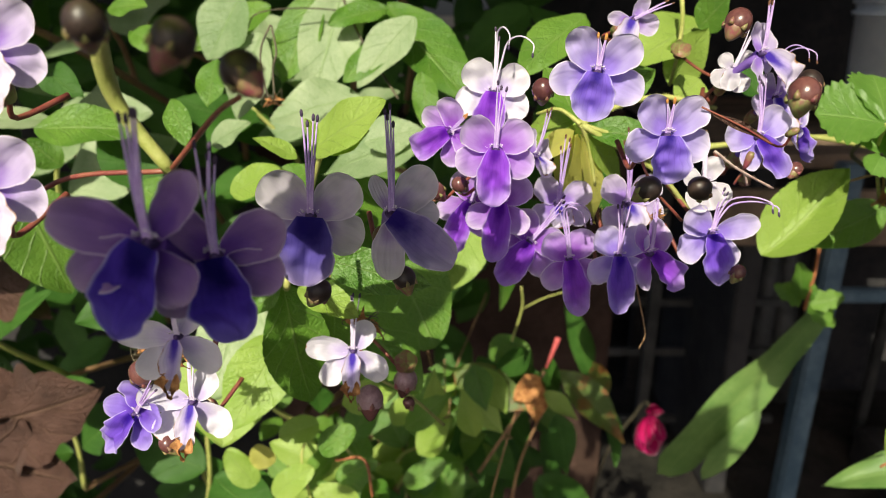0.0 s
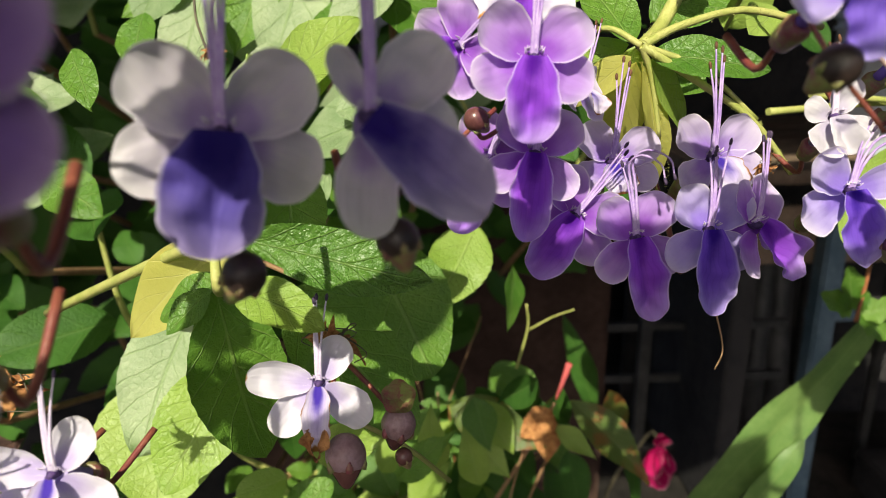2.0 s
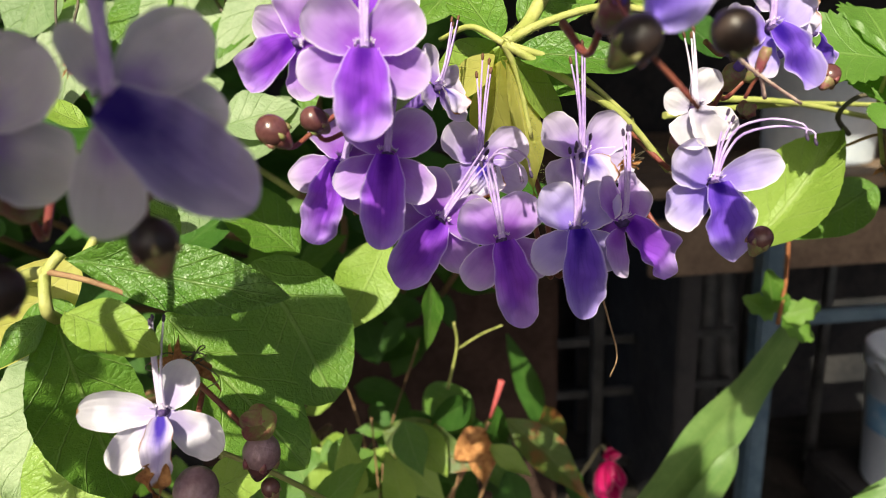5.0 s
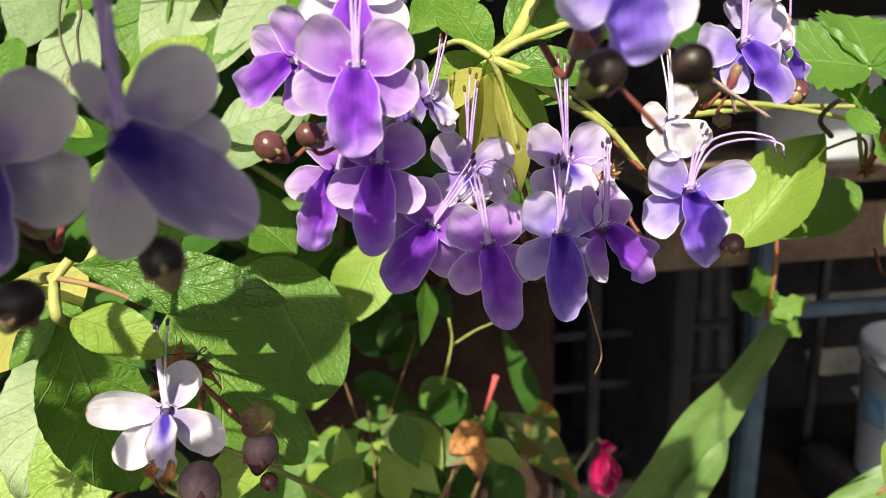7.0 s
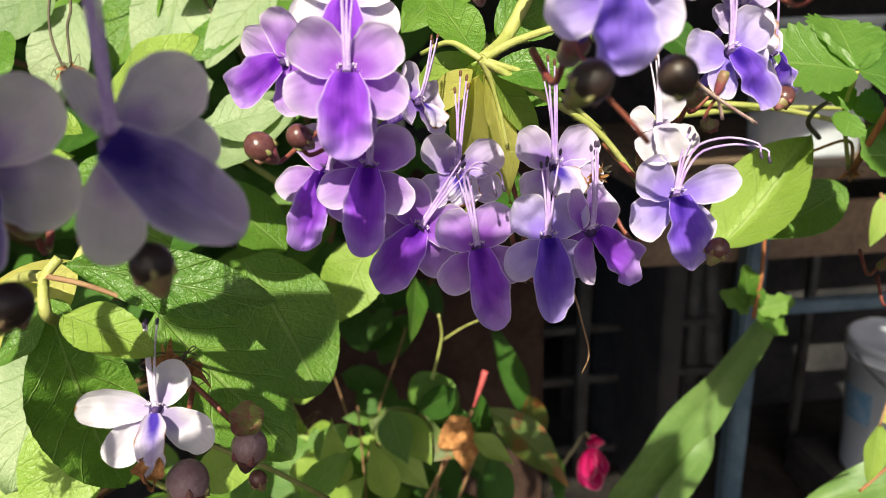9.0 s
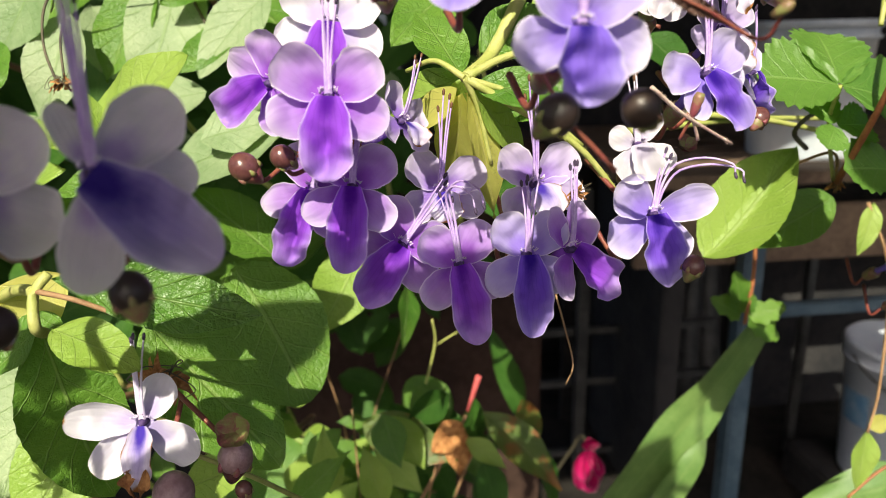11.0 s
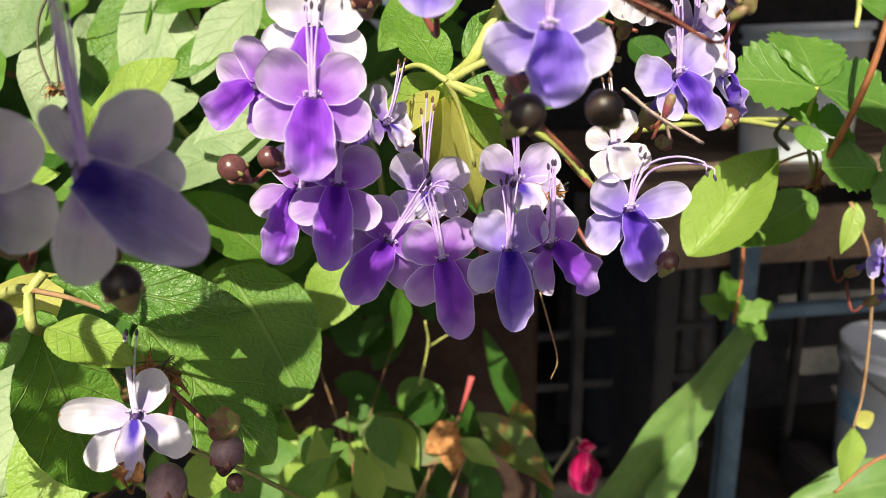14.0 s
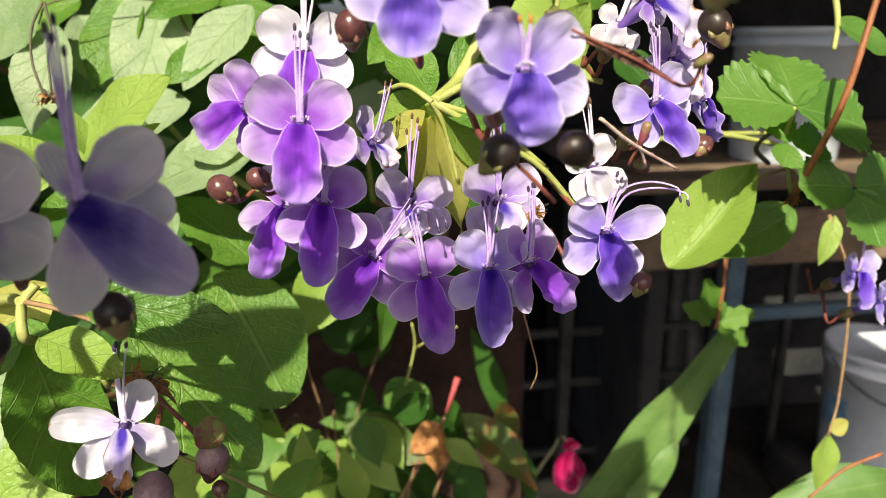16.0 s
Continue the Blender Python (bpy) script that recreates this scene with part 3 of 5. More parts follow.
def bud(at, size=1.0, lean=0.0, tip=0.0, look_kind="dark"):
    """A round closed bud in its small cup."""
    m = pose(*at, tip + 25 * math.sin(at[1] * 700), lean + 45 * math.sin(at[0] * 900), 0) @ Matrix.Scale(size, 4)
    if look_kind in BUDS:
        return copy_thing(BUDS[look_kind], m)
    ob = tagged(new("flower_bud"), {"dark": "round glossy dark purple-brown bud in a reddish cup", "shadowed": "round brown bud, its skin coloured blackish for shade", "wilted": "dull mauve-brown wrinkled seed bud beside faded flowers"}[look_kind], "bud", "buds of the bush")
    bm = bmesh.new()
    bmesh.ops.create_uvsphere(bm, u_segments=20, v_segments=14, radius=0.0031)
    for v in bm.verts:
        v.co.z *= 1.08
        a = math.atan2(v.co.y, v.co.x)
        r = 1 + 0.03 * math.cos(4 * a) * (1 - abs(v.co.z) / 0.0034)
        v.co.x, v.co.y = v.co.x * r, v.co.y * r
    for f in bm.faces:
        f.smooth = True
    part("bud_ball", bm, {"dark": BUD, "shadowed": BUD_SHADOWED, "wilted": BUD_PINK}[look_kind], ob)
    bm = bmesh.new()
    turned(bm, (0, 0, -0.0050), (0, 0, -0.0018), [(0, 0.0005), (0.15, 0.0010), (0.5, 0.0017), (0.85, 0.0024), (1, 0.0024)], 12)
    part("cup", bm, BUD if look_kind == "wilted" else CALYX, ob, "reddish green cup")
    bm = bmesh.new()
    for i in range(5):
        a = i * 1.2566
        o = Vector((math.cos(a), math.sin(a), 0))
        turned(bm, o * 0.0024 + Vector((0, 0, -0.0022)), o * 0.0030 + Vector((0, 0, -0.0006)), [(0, 0.0007), (0.5, 0.0006), (1, 0.0001)], 6)
    part("cup_teeth", bm, CALYX, ob)
    ob.matrix_basis = m
    BUDS[look_kind] = ob
    return ob


def withered(at, size, turn=0.0):
    """A dried flower: a crumple of brown ribbons and bent threads."""
    r = random.Random(int(at[0] * 1e5))
    a = Vector(at)
    ob = thing("withered_flower", a, "dried brown withered flower still hanging on its stalk", "flower", "withered flowers")
    for k in range(11):
        bm = bmesh.new()
        d = Vector((r.uniform(-1, 1), r.uniform(-0.7, 0.4), r.uniform(-1, 0.6))).normalized() * size * r.uniform(0.5, 1)
        leaf_sheet(bm, a, a + d, size * 0.26, (r.uniform(-1, 1), -0.8, r.uniform(-0.5, 1)), fold=0.9, droop=0.8, wave=0.12, seed=k, nu=10, nv=6)
        part("dry_petal", bm, DRY, ob)
    for k in range(6):
        bm = bmesh.new()
        p = [a, a + Vector((r.uniform(-1, 1), -0.4, r.uniform(0.2, 1))) * size * 0.5, a + Vector((r.uniform(-1.4, 1.4), -0.6, r.uniform(-0.8, 1.2))) * size * 0.7, a + Vector((r.uniform(-1.2, 1.2), -0.7, r.uniform(-1, 0.4))) * size * 0.6]
        tube(bm, p, size * 0.022, size * 0.014, 14, 5)
        part("dry_thread", bm, TWIG_DARK, ob)
    return ob


def empty_cup(at, size):
    """The star of five sepals that stays when a flower has fallen."""
    ob = tagged(new("empty_calyx"), "small reddish green star of sepals on a bare stalk", "calyx")
    for k in range(5):
        petal(ob, "sepal", 90 + 72 * k, 0.0032, 0.0026, CALYX, 30, 0.4, 0.2, seed=k, broad=0.3, neck=0.7, root=-0.0004)
    ob.matrix_basis = pose(*at, -35, 0, 0) @ Matrix.Scale(size, 4)
    return ob


# ---- the ground and the shed ----
SOIL = plain("soil", (0.010, 0.009, 0.008), (0.030, 0.026, 0.022), 6.0, 0.95, 0.8, 0.02, spec=0.25)
WALL_DARK = plain("dark_boards", (0.015, 0.0155, 0.018), (0.036, 0.034, 0.035), 5.0, 0.85, 0.5, 0.01, spec=0.25)
CLAY = plain("brown_render", (0.030, 0.017, 0.013), (0.062, 0.036, 0.027), 9.0, 0.9, 0.6, 0.006, spec=0.2)
PLANK = plain("weathered_plank", (0.12, 0.080, 0.053), (0.225, 0.155, 0.10), 12.0, 0.8, 0.6, 0.004)
STEEL_BLUE = plain("blue_painted_steel", (0.05, 0.09, 0.125), (0.10, 0.15, 0.19), 14.0, 0.5, 0.4, 0.003)
STEEL_GREY = plain("grey_steel", (0.035, 0.037, 0.04), (0.08, 0.08, 0.08), 14.0, 0.5, 0.4, 0.003, metal=0.4)
PAIL = plain("white_plastic", (0.58, 0.64, 0.74), (0.70, 0.74, 0.82), 7.0, 0.45, 0.2, 0.002)
TUB = plain("dusty_plastic", (0.54, 0.61, 0.68), (0.70, 0.75, 0.80), 5.0, 0.6, 0.3, 0.003)
PAIL_BLUE = plain("blue_print", (0.10, 0.26, 0.46), (0.30, 0.44, 0.58), 30.0, 0.5, 0.2, 0.001)
TIN = plain("shade_sheet_tin", (0.22, 0.21, 0.20), (0.34, 0.32, 0.30), 3.0, 0.6, 0.4, 0.004)

bm = bmesh.new()
bmesh.ops.create_grid(bm, x_segments=60, y_segments=60, size=40.0)
for v in bm.verts:
    v.co.z = 0.03 * noise.noise(v.co * 0.9) - 0.02
tagged(part("ground", bm, SOIL), "dark bare garden soil", "ground", kind="structure")

tagged(box("wall_shed_back", (0.2, 3.0, -0.05), (4.2, 3.12, 2.4), WALL_DARK, bevel=0.01), "dark weathered board wall of the shed", "wall", kind="structure")
tagged(box("wall_shed_side", (4.2, 0.9, -0.05), (4.32, 3.12, 2.4), WALL_DARK, bevel=0.01), "dark weathered board side wall of the shed", "wall", kind="structure")
# unseen tin sheets, added to keep sun and sky off shed, pier and hedge
tagged(box("roof", (-1.6, -0.62, 2.4), (0.96, 0.4, 2.44), TIN, bevel=0.01), "unseen grey tin sheet added to shade the shed front", "roof", kind="structure")
tagged(box("roof_front", (0.15, -1.3, 2.4), (1.30, -0.624, 2.44), TIN, bevel=0.01), "unseen grey tin sheet added to shade soil and hedge", "roof", kind="structure")
tagged(box("roof_corner", (-1.6, -1.3, 2.4), (-0.76, -0.624, 2.44), TIN, bevel=0.01), "unseen grey tin sheet added to shade soil and hedge", "roof", kind="structure")
tagged(box("roof_edge", (0.424, 0.50, 2.4), (4.5, 0.846, 2.44), TIN, bevel=0.01), "unseen grey tin sheet added to shade the tub and shelf", "roof", kind="structure")
tagged(box("roof_side", (-1.6, 0.404, 2.4), (0.42, 0.846, 2.44), TIN, bevel=0.01), "unseen grey tin sheet added to shade the pier", "roof", kind="structure")
tagged(box("roof_back", (-1.6, 0.85, 2.403), (4.5, 3.3, 2.443), TIN, bevel=0.01), "unseen grey tin sheet added above the shed for shade", "roof", kind="structure")
tagged(box("wall_garden", (-4.0, 1.75, -0.05), (-0.15, 1.87, 2.2), WALL_DARK, bevel=0.01), "dark weathered board wall behind the hedge", "wall", kind="structure")
# posts out of view, added only to carry these sheets
for x, y in ((1.23, -1.26), (0.89, 0.33), (-1.55, -1.26), (-1.55, 0.78)):
    tagged(box("roof_post", (x, y, -0.05), (x + 0.06, y + 0.06, 2.397), WALL_DARK, bevel=0.006), "unseen dark post added to carry the tin shade sheets", "post", kind="structure")
x0, y0, _ = (0.3756, 1.3975, 0.8126)
tagged(box("wall_pier", (x0 - 0.75, y0, -0.05), (x0, y0 + 0.22, 1.22), CLAY, bevel=0.012), "brown rendered low pier beside the shed", "wall", kind="structure")


def rail(parent, a, b, w, material, name="rail"):
    a, b = Vector(a), Vector(b)
    lo = Vector((min(a[i], b[i]) - w / 2 for i in range(3)))
    hi = Vector((max(a[i], b[i]) + w / 2 for i in range(3)))
    return box(name, lo, hi, material, parent, bevel=w * 0.12)


# the blue steel rack under the added shed roof
px, py, pz = (1.0056, 1.7039, 0.5288)
rack = thing("steel_rack", (px, py, 0), "blue-painted steel rack standing in the dark shed", "rack")
rail(rack, (px, py, 0.02), (px, py, 1.02), 0.055, STEEL_BLUE, "post")
qx, qy, qz = (1.2338, 1.7195, 0.6798)
rail(rack, (px, py + 0.032, qz), (px + 1.3, py + 0.032, qz), 0.035, STEEL_BLUE, "rail")
for k, (dx, h) in enumerate(((-0.17, 0.95), (-0.33, 0.95), (0.42, 0.9), (1.2, 0.95))):
    rail(rack, (px + dx, py + 0.35, 0.02), (px + dx, py + 0.35, h), 0.035 if k % 2 else 0.028, STEEL_GREY, "post")
for dz in (0.18, 0.36, 0.62):
    rail(rack, (px - 0.55, py + 0.38, qz - dz), (px + 0.12, py + 0.38, qz - dz), 0.025, STEEL_GREY, "rail")

# pipes that lean at the back of the rack
for k, (dx, lean) in enumerate(((0.16, 0.05), (0.26, -0.02), (0.36, 0.03))):
    bm = bmesh.new()
    tube(bm, [(px + dx, py + 0.6, 0.0), (px + dx + lean, py + 0.75, 0.95)], 0.045, 0.045, 4, 14)
    tagged(part("pipe", bm, STEEL_GREY, at=(px + dx, py + 0.6, 0.0)), "grey pipe leaning in the dark shed", "pipe", "pipes in the shed")

# plank shelf on top of the rack
shelf = thing("plank_shelf", (px, py, qz + 0.1), "weathered brown plank shelf on the steel rack", "shelf")
sx, sy, sz = (1.2018, 1.9885, 1.0367)
# rear planks added without gaps, to block sun from the back of the shed
for k in range(7):
    y = sy - 0.22 + 0.15 * k
    box("plank", (px - 0.3, y, sz - 0.02), (px + 1.6, y + 0.147, sz + 0.015), PLANK, shelf, 0.005)
box("front_board", (px - 0.3, sy - 0.25, sz - 0.22), (px + 1.6, sy - 0.222, sz - 0.07), PLANK, shelf, 0.005)
# dark panel added to hide the sunlit ground; stands in for shade under the shelf
box("back_panel", (px - 0.29, sy + 0.40, -0.02), (px + 1.59, sy + 0.43, sz - 0.024), WALL_DARK, shelf, 0.004)
for dx in (-0.2, 1.45):
    box("bracket", (px + dx, sy - 0.22, 0.0), (px + dx + 0.06, sy + 0.36, sz - 0.021), WALL_DARK, shelf, 0.005)


def pail(at, r_top, r_low, height, label, print_blue=True):
    ob = thing("bucket", at, label, "bucket")
    a = Vector(at)
    bm = bmesh.new()
    turned(bm, a, a + Vector((0, 0, height)), [(0, r_low * 0.97), (0.02, r_low), (0.86, r_top * 0.97), (0.865, r_top * 1.03), (0.89, r_top * 1.03), (0.895, r_top * 0.98), (0.94, r_top * 0.985)], 40)
    part("pail_body", bm, PAIL if print_blue else TUB, ob)
    bm = bmesh.new()
    turned(bm, a, a + Vector((0, 0, height)), [(0.942, r_top * 0.985), (0.945, r_top * 1.04), (0.99, r_top * 1.04), (1.0, r_top * 1.02), (1.0, r_top * 0.97), (0.985, r_top * 0.93), (0.985, 0.002)], 40)
    part("lid", bm, PAIL if print_blue else TUB, ob)
    if print_blue:
        bm = bmesh.new()

        def band(u, v):
            t = radians(-176 + 20 * v)
            s = 0.42 + 0.24 * u
            r = r_low + (r_top * 0.97 - r_low) * (s - 0.02) / 0.84 + 0.0012
            return a + Vector((r * math.cos(t), r * math.sin(t), height * s))
        sheet(bm, band, 4, 12)
        part("printed_label", bm, PAIL_BLUE, ob, "worn blue printed label")
        bm = bmesh.new()
        pts = [a + Vector((r_top * 1.05 * math.cos(t), r_top * 1.05 * math.sin(t), height * 0.92 - 0.1 * math.sin(t2))) for t, t2 in ((radians(180 + 18 * i), radians(18 * i)) for i in range(11))]
        tube(bm, pts, 0.003, 0.003, 30, 6)
        part("wire_handle", bm, STEEL_GREY, ob, "thin wire handle")
    return ob


bx, by, bz = (1.5495, 1.7709, 0.1107)
pail((bx, by, bz), 0.15, 0.125, 0.43, "white plastic bucket with a worn blue label, in the shed")
box("block", (bx - 0.2, by - 0.2, -0.02), (bx + 0.2, by + 0.2, bz), WALL_DARK, None, 0.01)
tagged(bpy.data.objects["block"], "dark wooden block under the bucket", "block")
tx, ty, tz = (1.3240, 2.0443, 1.2757)
pail((tx, ty, sz + 0.015), 0.17, 0.15, 0.38, "large dusty bluish-white tub on the plank shelf", False)

# ---- the leafy background ----
rng = random.Random(5)
bm = bmesh.new()
for k in range(2600):
    x, z = rng.uniform(-1.3, 0.10), rng.uniform(0.2, 1.75)
    y = rng.uniform(0.74, 1.25) + 0.1 * (1.2 - z)
    if z < 1.02 and x > -0.7:
        continue
    d = Vector((rng.uniform(-1, 1), rng.uniform(-0.6, 0.2), rng.uniform(-0.8, 0.3))).normalized() * rng.uniform(0.05, 0.10)
    leaf_sheet(bm, (x, y, z), Vector((x, y, z)) + d, d.length * 0.55, (rng.uniform(-0.4, 0.4), -0.6, 0.7), seed=k, nu=6, nv=4)
tagged(part("hedge", bm, LEAF_DEEP), "dense green leaves deep in the bush, coloured dark for shade", "leaves", kind="stuff")

LABEL_BG = "green leafy shoot of the bush behind the flowers"
for k in range(26):
    i, j = k % 7, k // 7
    b = Vector((-0.36 + 0.075 * i + rng.uniform(-0.03, 0.03), rng.uniform(0.40, 0.62), 1.06 + 0.13 * j + rng.uniform(-0.04, 0.04)))
    if b.x > 0.02 and b.z < 1.25:
        continue
    t = b + Vector((rng.uniform(-0.05, 0.05), rng.uniform(-0.10, -0.02), rng.uniform(0.07, 0.14)))
    pairs, grown, mat = rng.choice((2, 3, 3)), rng.uniform(0.055, 0.085), rng.choice((LEAF_PALE, LEAF, LEAF_PALE, LEAF_DEEP))
    # shoots at the left take the darker leaf colour in place of shade
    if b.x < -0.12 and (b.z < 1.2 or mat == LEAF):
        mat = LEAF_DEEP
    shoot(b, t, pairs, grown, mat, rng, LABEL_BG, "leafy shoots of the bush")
# low shoots under the flowers
for k in range(11):
    b = Vector((-0.11 + 0.03 * k % 0.12 + rng.uniform(-0.02, 0.02), rng.uniform(0.38, 0.58), rng.uniform(0.98, 1.12)))
    t = b + Vector((rng.uniform(-0.04, 0.04), rng.uniform(-0.06, 0.0), rng.uniform(0.04, 0.09)))
    shoot(b, t, 3, rng.uniform(0.035, 0.055), rng.choice((LEAF, LEAF_DEEP, LEAF, LEAF_YOUNG)), rng, "small-leaved green shoot growing low under the bush", "low leafy shoots")

# ---- the nearer leaves ----
back = thing("leafy_branch", (-0.0687, 0.3781, 1.4307), "branch of broad pale green leaves behind the flowers", "plant")
leaf(back, (-0.0496, 0.3818, 1.4510), (-0.0622, 0.3471, 1.4003), 0.031, material=LEAF_PALE)
leaf(back, (-0.0123, 0.3520, 1.4380), (-0.0395, 0.3360, 1.4081), 0.021, material=LEAF_PALE)
leaf(back, (-0.0043, 0.2951, 1.3921), (-0.0538, 0.3073, 1.3763), 0.030, material=LEAF_PALE)
leaf(back, (-0.0124, 0.3128, 1.3424), (-0.0394, 0.3146, 1.3720), 0.024, material=LEAF)
leaf(back, (-0.0842, 0.3486, 1.4307), (-0.0993, 0.3389, 1.3917), 0.023, material=LEAF_PALE)
leaf(back, (-0.0939, 0.3549, 1.4474), (-0.1127, 0.3487, 1.4188), 0.03, material=LEAF_PALE)
leaf(back, (-0.0654, 0.3392, 1.3372), (-0.0277, 0.3322, 1.3653), 0.024, material=LEAF_DEEP)
leaf(back, (-0.0270, 0.3807, 1.4433), (0.0125, 0.3447, 1.4029), 0.038, material=LEAF)
leaf(back, (-0.1003, 0.4208, 1.4366), (-0.0779, 0.4066, 1.3975), 0.032, material=LEAF_PALE)
leaf(back, (-0.1711, 0.2992, 1.3949), (-0.1255, 0.2992, 1.3949), 0.024, material=LEAF)
leaf(back, (-0.1806, 0.2910, 1.3724), (-0.1620, 0.2938, 1.3216), 0.035, material=LEAF)
leaf(back, (0.0613, 0.3156, 1.4399), (0.0304, 0.2869, 1.4196), 0.02, material=LEAF)
leaf(back, (0.1116, 0.3148, 1.4377), (0.0751, 0.2884, 1.4238), 0.025, material=LEAF_YOUNG)
stem(back, [(-0.0520, 0.3821, 1.4510), (-0.0384, 0.3621, 1.4256), (-0.0200, 0.3417, 1.4006)], 0.0007, 0.0006, TWIG_DARK, "twig")
stem(back, [(-0.0479, 0.3676, 1.4395), (-0.0676, 0.3600, 1.4408), (-0.0859, 0.3512, 1.4386), (-0.0910, 0.3495, 1.4308)], 0.0004, 0.0003, TWIG_DARK, "twig")

for a, b, w, mat in (
    ((-0.0883, 0.3907, 1.4417), (-0.1276, 0.3733, 1.4230), 0.026, LEAF), ((-0.0644, 0.3826, 1.4487), (-0.0794, 0.3567, 1.4067), 0.025, LEAF),
    ((-0.0377, 0.3442, 1.4016), (-0.0801, 0.3314, 1.3956), 0.027, LEAF_PALE), ((-0.0179, 0.3549, 1.4309), (-0.0445, 0.3365, 1.4097), 0.018, LEAF),
    ((-0.0263, 0.3691, 1.4409), (-0.0540, 0.3567, 1.4360), 0.016, LEAF), ((-0.0766, 0.2511, 1.3798), (-0.0557, 0.2446, 1.3909), 0.013, LEAF_YOUNG),
    ((-0.1022, 0.2730, 1.4105), (-0.0932, 0.2570, 1.3960), 0.010, LEAF), ((-0.1303, 0.3131, 1.4332), (-0.1121, 0.3003, 1.4272), 0.012, LEAF),
    ((-0.0321, 0.2971, 1.3893), (-0.0081, 0.2996, 1.3960), 0.018, LEAF_PALE), ((-0.0090, 0.3381, 1.4141), (-0.0049, 0.3187, 1.3900), 0.012, LEAF),
    ((-0.0975, 0.3193, 1.4210), (-0.0992, 0.3025, 1.4039), 0.014, LEAF), ((-0.1539, 0.3480, 1.4414), (-0.1326, 0.3379, 1.4429), 0.012, LEAF),
    ((-0.0968, 0.2967, 1.3881), (-0.0785, 0.2904, 1.4000), 0.012, LEAF_PALE), ((-0.0501, 0.2739, 1.3839), (-0.0655, 0.2608, 1.3771), 0.014, LEAF),
    ((-0.1750, 0.3228, 1.3721), (-0.1850, 0.3174, 1.3864), 0.014, LEAF), ((-0.0345, 0.2902, 1.3701), (-0.0519, 0.2762, 1.3608), 0.016, LEAF_PALE),
    ((-0.1911, 0.3493, 1.4156), (-0.1671, 0.3341, 1.4030), 0.016, LEAF_DEEP), ((-0.1365, 0.3104, 1.3672), (-0.1124, 0.2960, 1.3570), 0.018, LEAF),
):
    leaf(back, a, b, w, (-0.1, -0.7, 0.6), mat, wave=0.03)

fill = thing("leafy_branch", (0.0953, 0.3000, 1.4458), "yellow-green leaves and a bare calyx above the flowers", "plant")
leaf(fill, (0.0945, 0.3000, 1.4128), (0.1016, 0.2850, 1.4349), 0.017, (0.0, -0.75, 0.6), LEAF_YOUNG)
leaf(fill, (0.1034, 0.3000, 1.4351), (0.1104, 0.2900, 1.4470), 0.015, (0.1, -0.75, 0.6), LEAF)
leaf(fill, (0.1336, 0.3400, 1.4181), (0.1473, 0.3300, 1.4040), 0.020, (0.2, -0.75, 0.5), LEAF_DEEP)
leaf(fill, (0.0575, 0.2500, 1.4051), (0.0687, 0.2450, 1.3990), 0.012, (0.0, -0.8, 0.5), LEAF)
leaf(fill, (0.0963, 0.2700, 1.4187), (0.0856, 0.2600, 1.4123), 0.013, (0.1, -0.75, 0.6), LEAF_YOUNG)
stem(fill, [(0.0948, 0.3000, 1.4500), (0.0935, 0.2900, 1.4398), (0.0836, 0.2600, 1.4286), (0.0945, 0.3000, 1.4128)], 0.0010, 0.0006, STEM_GREEN)
stem(fill, [(0.0836, 0.2600, 1.4286), (0.0870, 0.2450, 1.4244), (0.0941, 0.2350, 1.4207)], 0.0005, 0.0005, STALK_RED, "flower_stalk")

young = thing("young_shoot", (-0.0394, 0.2377, 1.3959), "young bright green shoot among the flowers", "plant")
leaf(young, (-0.0440, 0.2360, 1.3990), (-0.0186, 0.2250, 1.4184), 0.0175, (-0.25, -0.7, 0.6), LEAF_YOUNG, power=0.65)
leaf(young, (-0.0394, 0.2361, 1.3976), (-0.0441, 0.2341, 1.4099), 0.006, material=LEAF_YOUNG)
leaf(young, (-0.0479, 0.2368, 1.3964), (-0.0615, 0.2347, 1.4046), 0.007, material=LEAF_YOUNG)
leaf(young, (-0.0373, 0.2358, 1.3976), (-0.0239, 0.2386, 1.4059), 0.007, material=LEAF_YOUNG)
stem(young, [(-0.0401, 0.2362, 1.3976), (-0.0484, 0.2436, 1.3769), (-0.0604, 0.2281, 1.3549)], 0.0009, 0.0012, STEM_GREEN)

low = thing("leafy_branch", (-0.0535, 0.2164, 1.3600), "branch of broad deep green leaves below the near flowers", "plant")
GRAZE = (0.45, -0.82, 0.10)
leaf(low, (-0.0435, 0.2020, 1.3755), (-0.0023, 0.1980, 1.3679), 0.0135, (-0.25, -0.80, 0.55), LEAF_CRISP, full=1.15, fold=0.3, wave=0.035)
leaf(low, (-0.0417, 0.1950, 1.3675), (-0.0236, 0.1840, 1.3631), 0.0100, (0.05, -0.65, 0.75), LEAF_YOUNG, power=0.65)
leaf(low, (-0.0485, 0.2050, 1.3632), (-0.0431, 0.2130, 1.3140), 0.0220, (0.35, -0.85, 0.35), LEAF, full=0.9, power=0.7)
leaf(low, (-0.0417, 0.2500, 1.3464), (-0.0079, 0.2360, 1.3042), 0.0300, (0.70, -0.62, -0.22), LEAF, full=0.9, power=0.7, fold=0.1)
leaf(low, (-0.0255, 0.2950, 1.3464), (0.0001, 0.2780, 1.3035), 0.0370, GRAZE, LEAF, full=0.9, power=0.5, fold=0.06, droop=0.06)
leaf(low, (-0.0798, 0.2850, 1.3308), (-0.0999, 0.2620, 1.2855), 0.0300, (0.1, -0.75, 0.65), LEAF_PALE, power=0.65, wave=0.04)
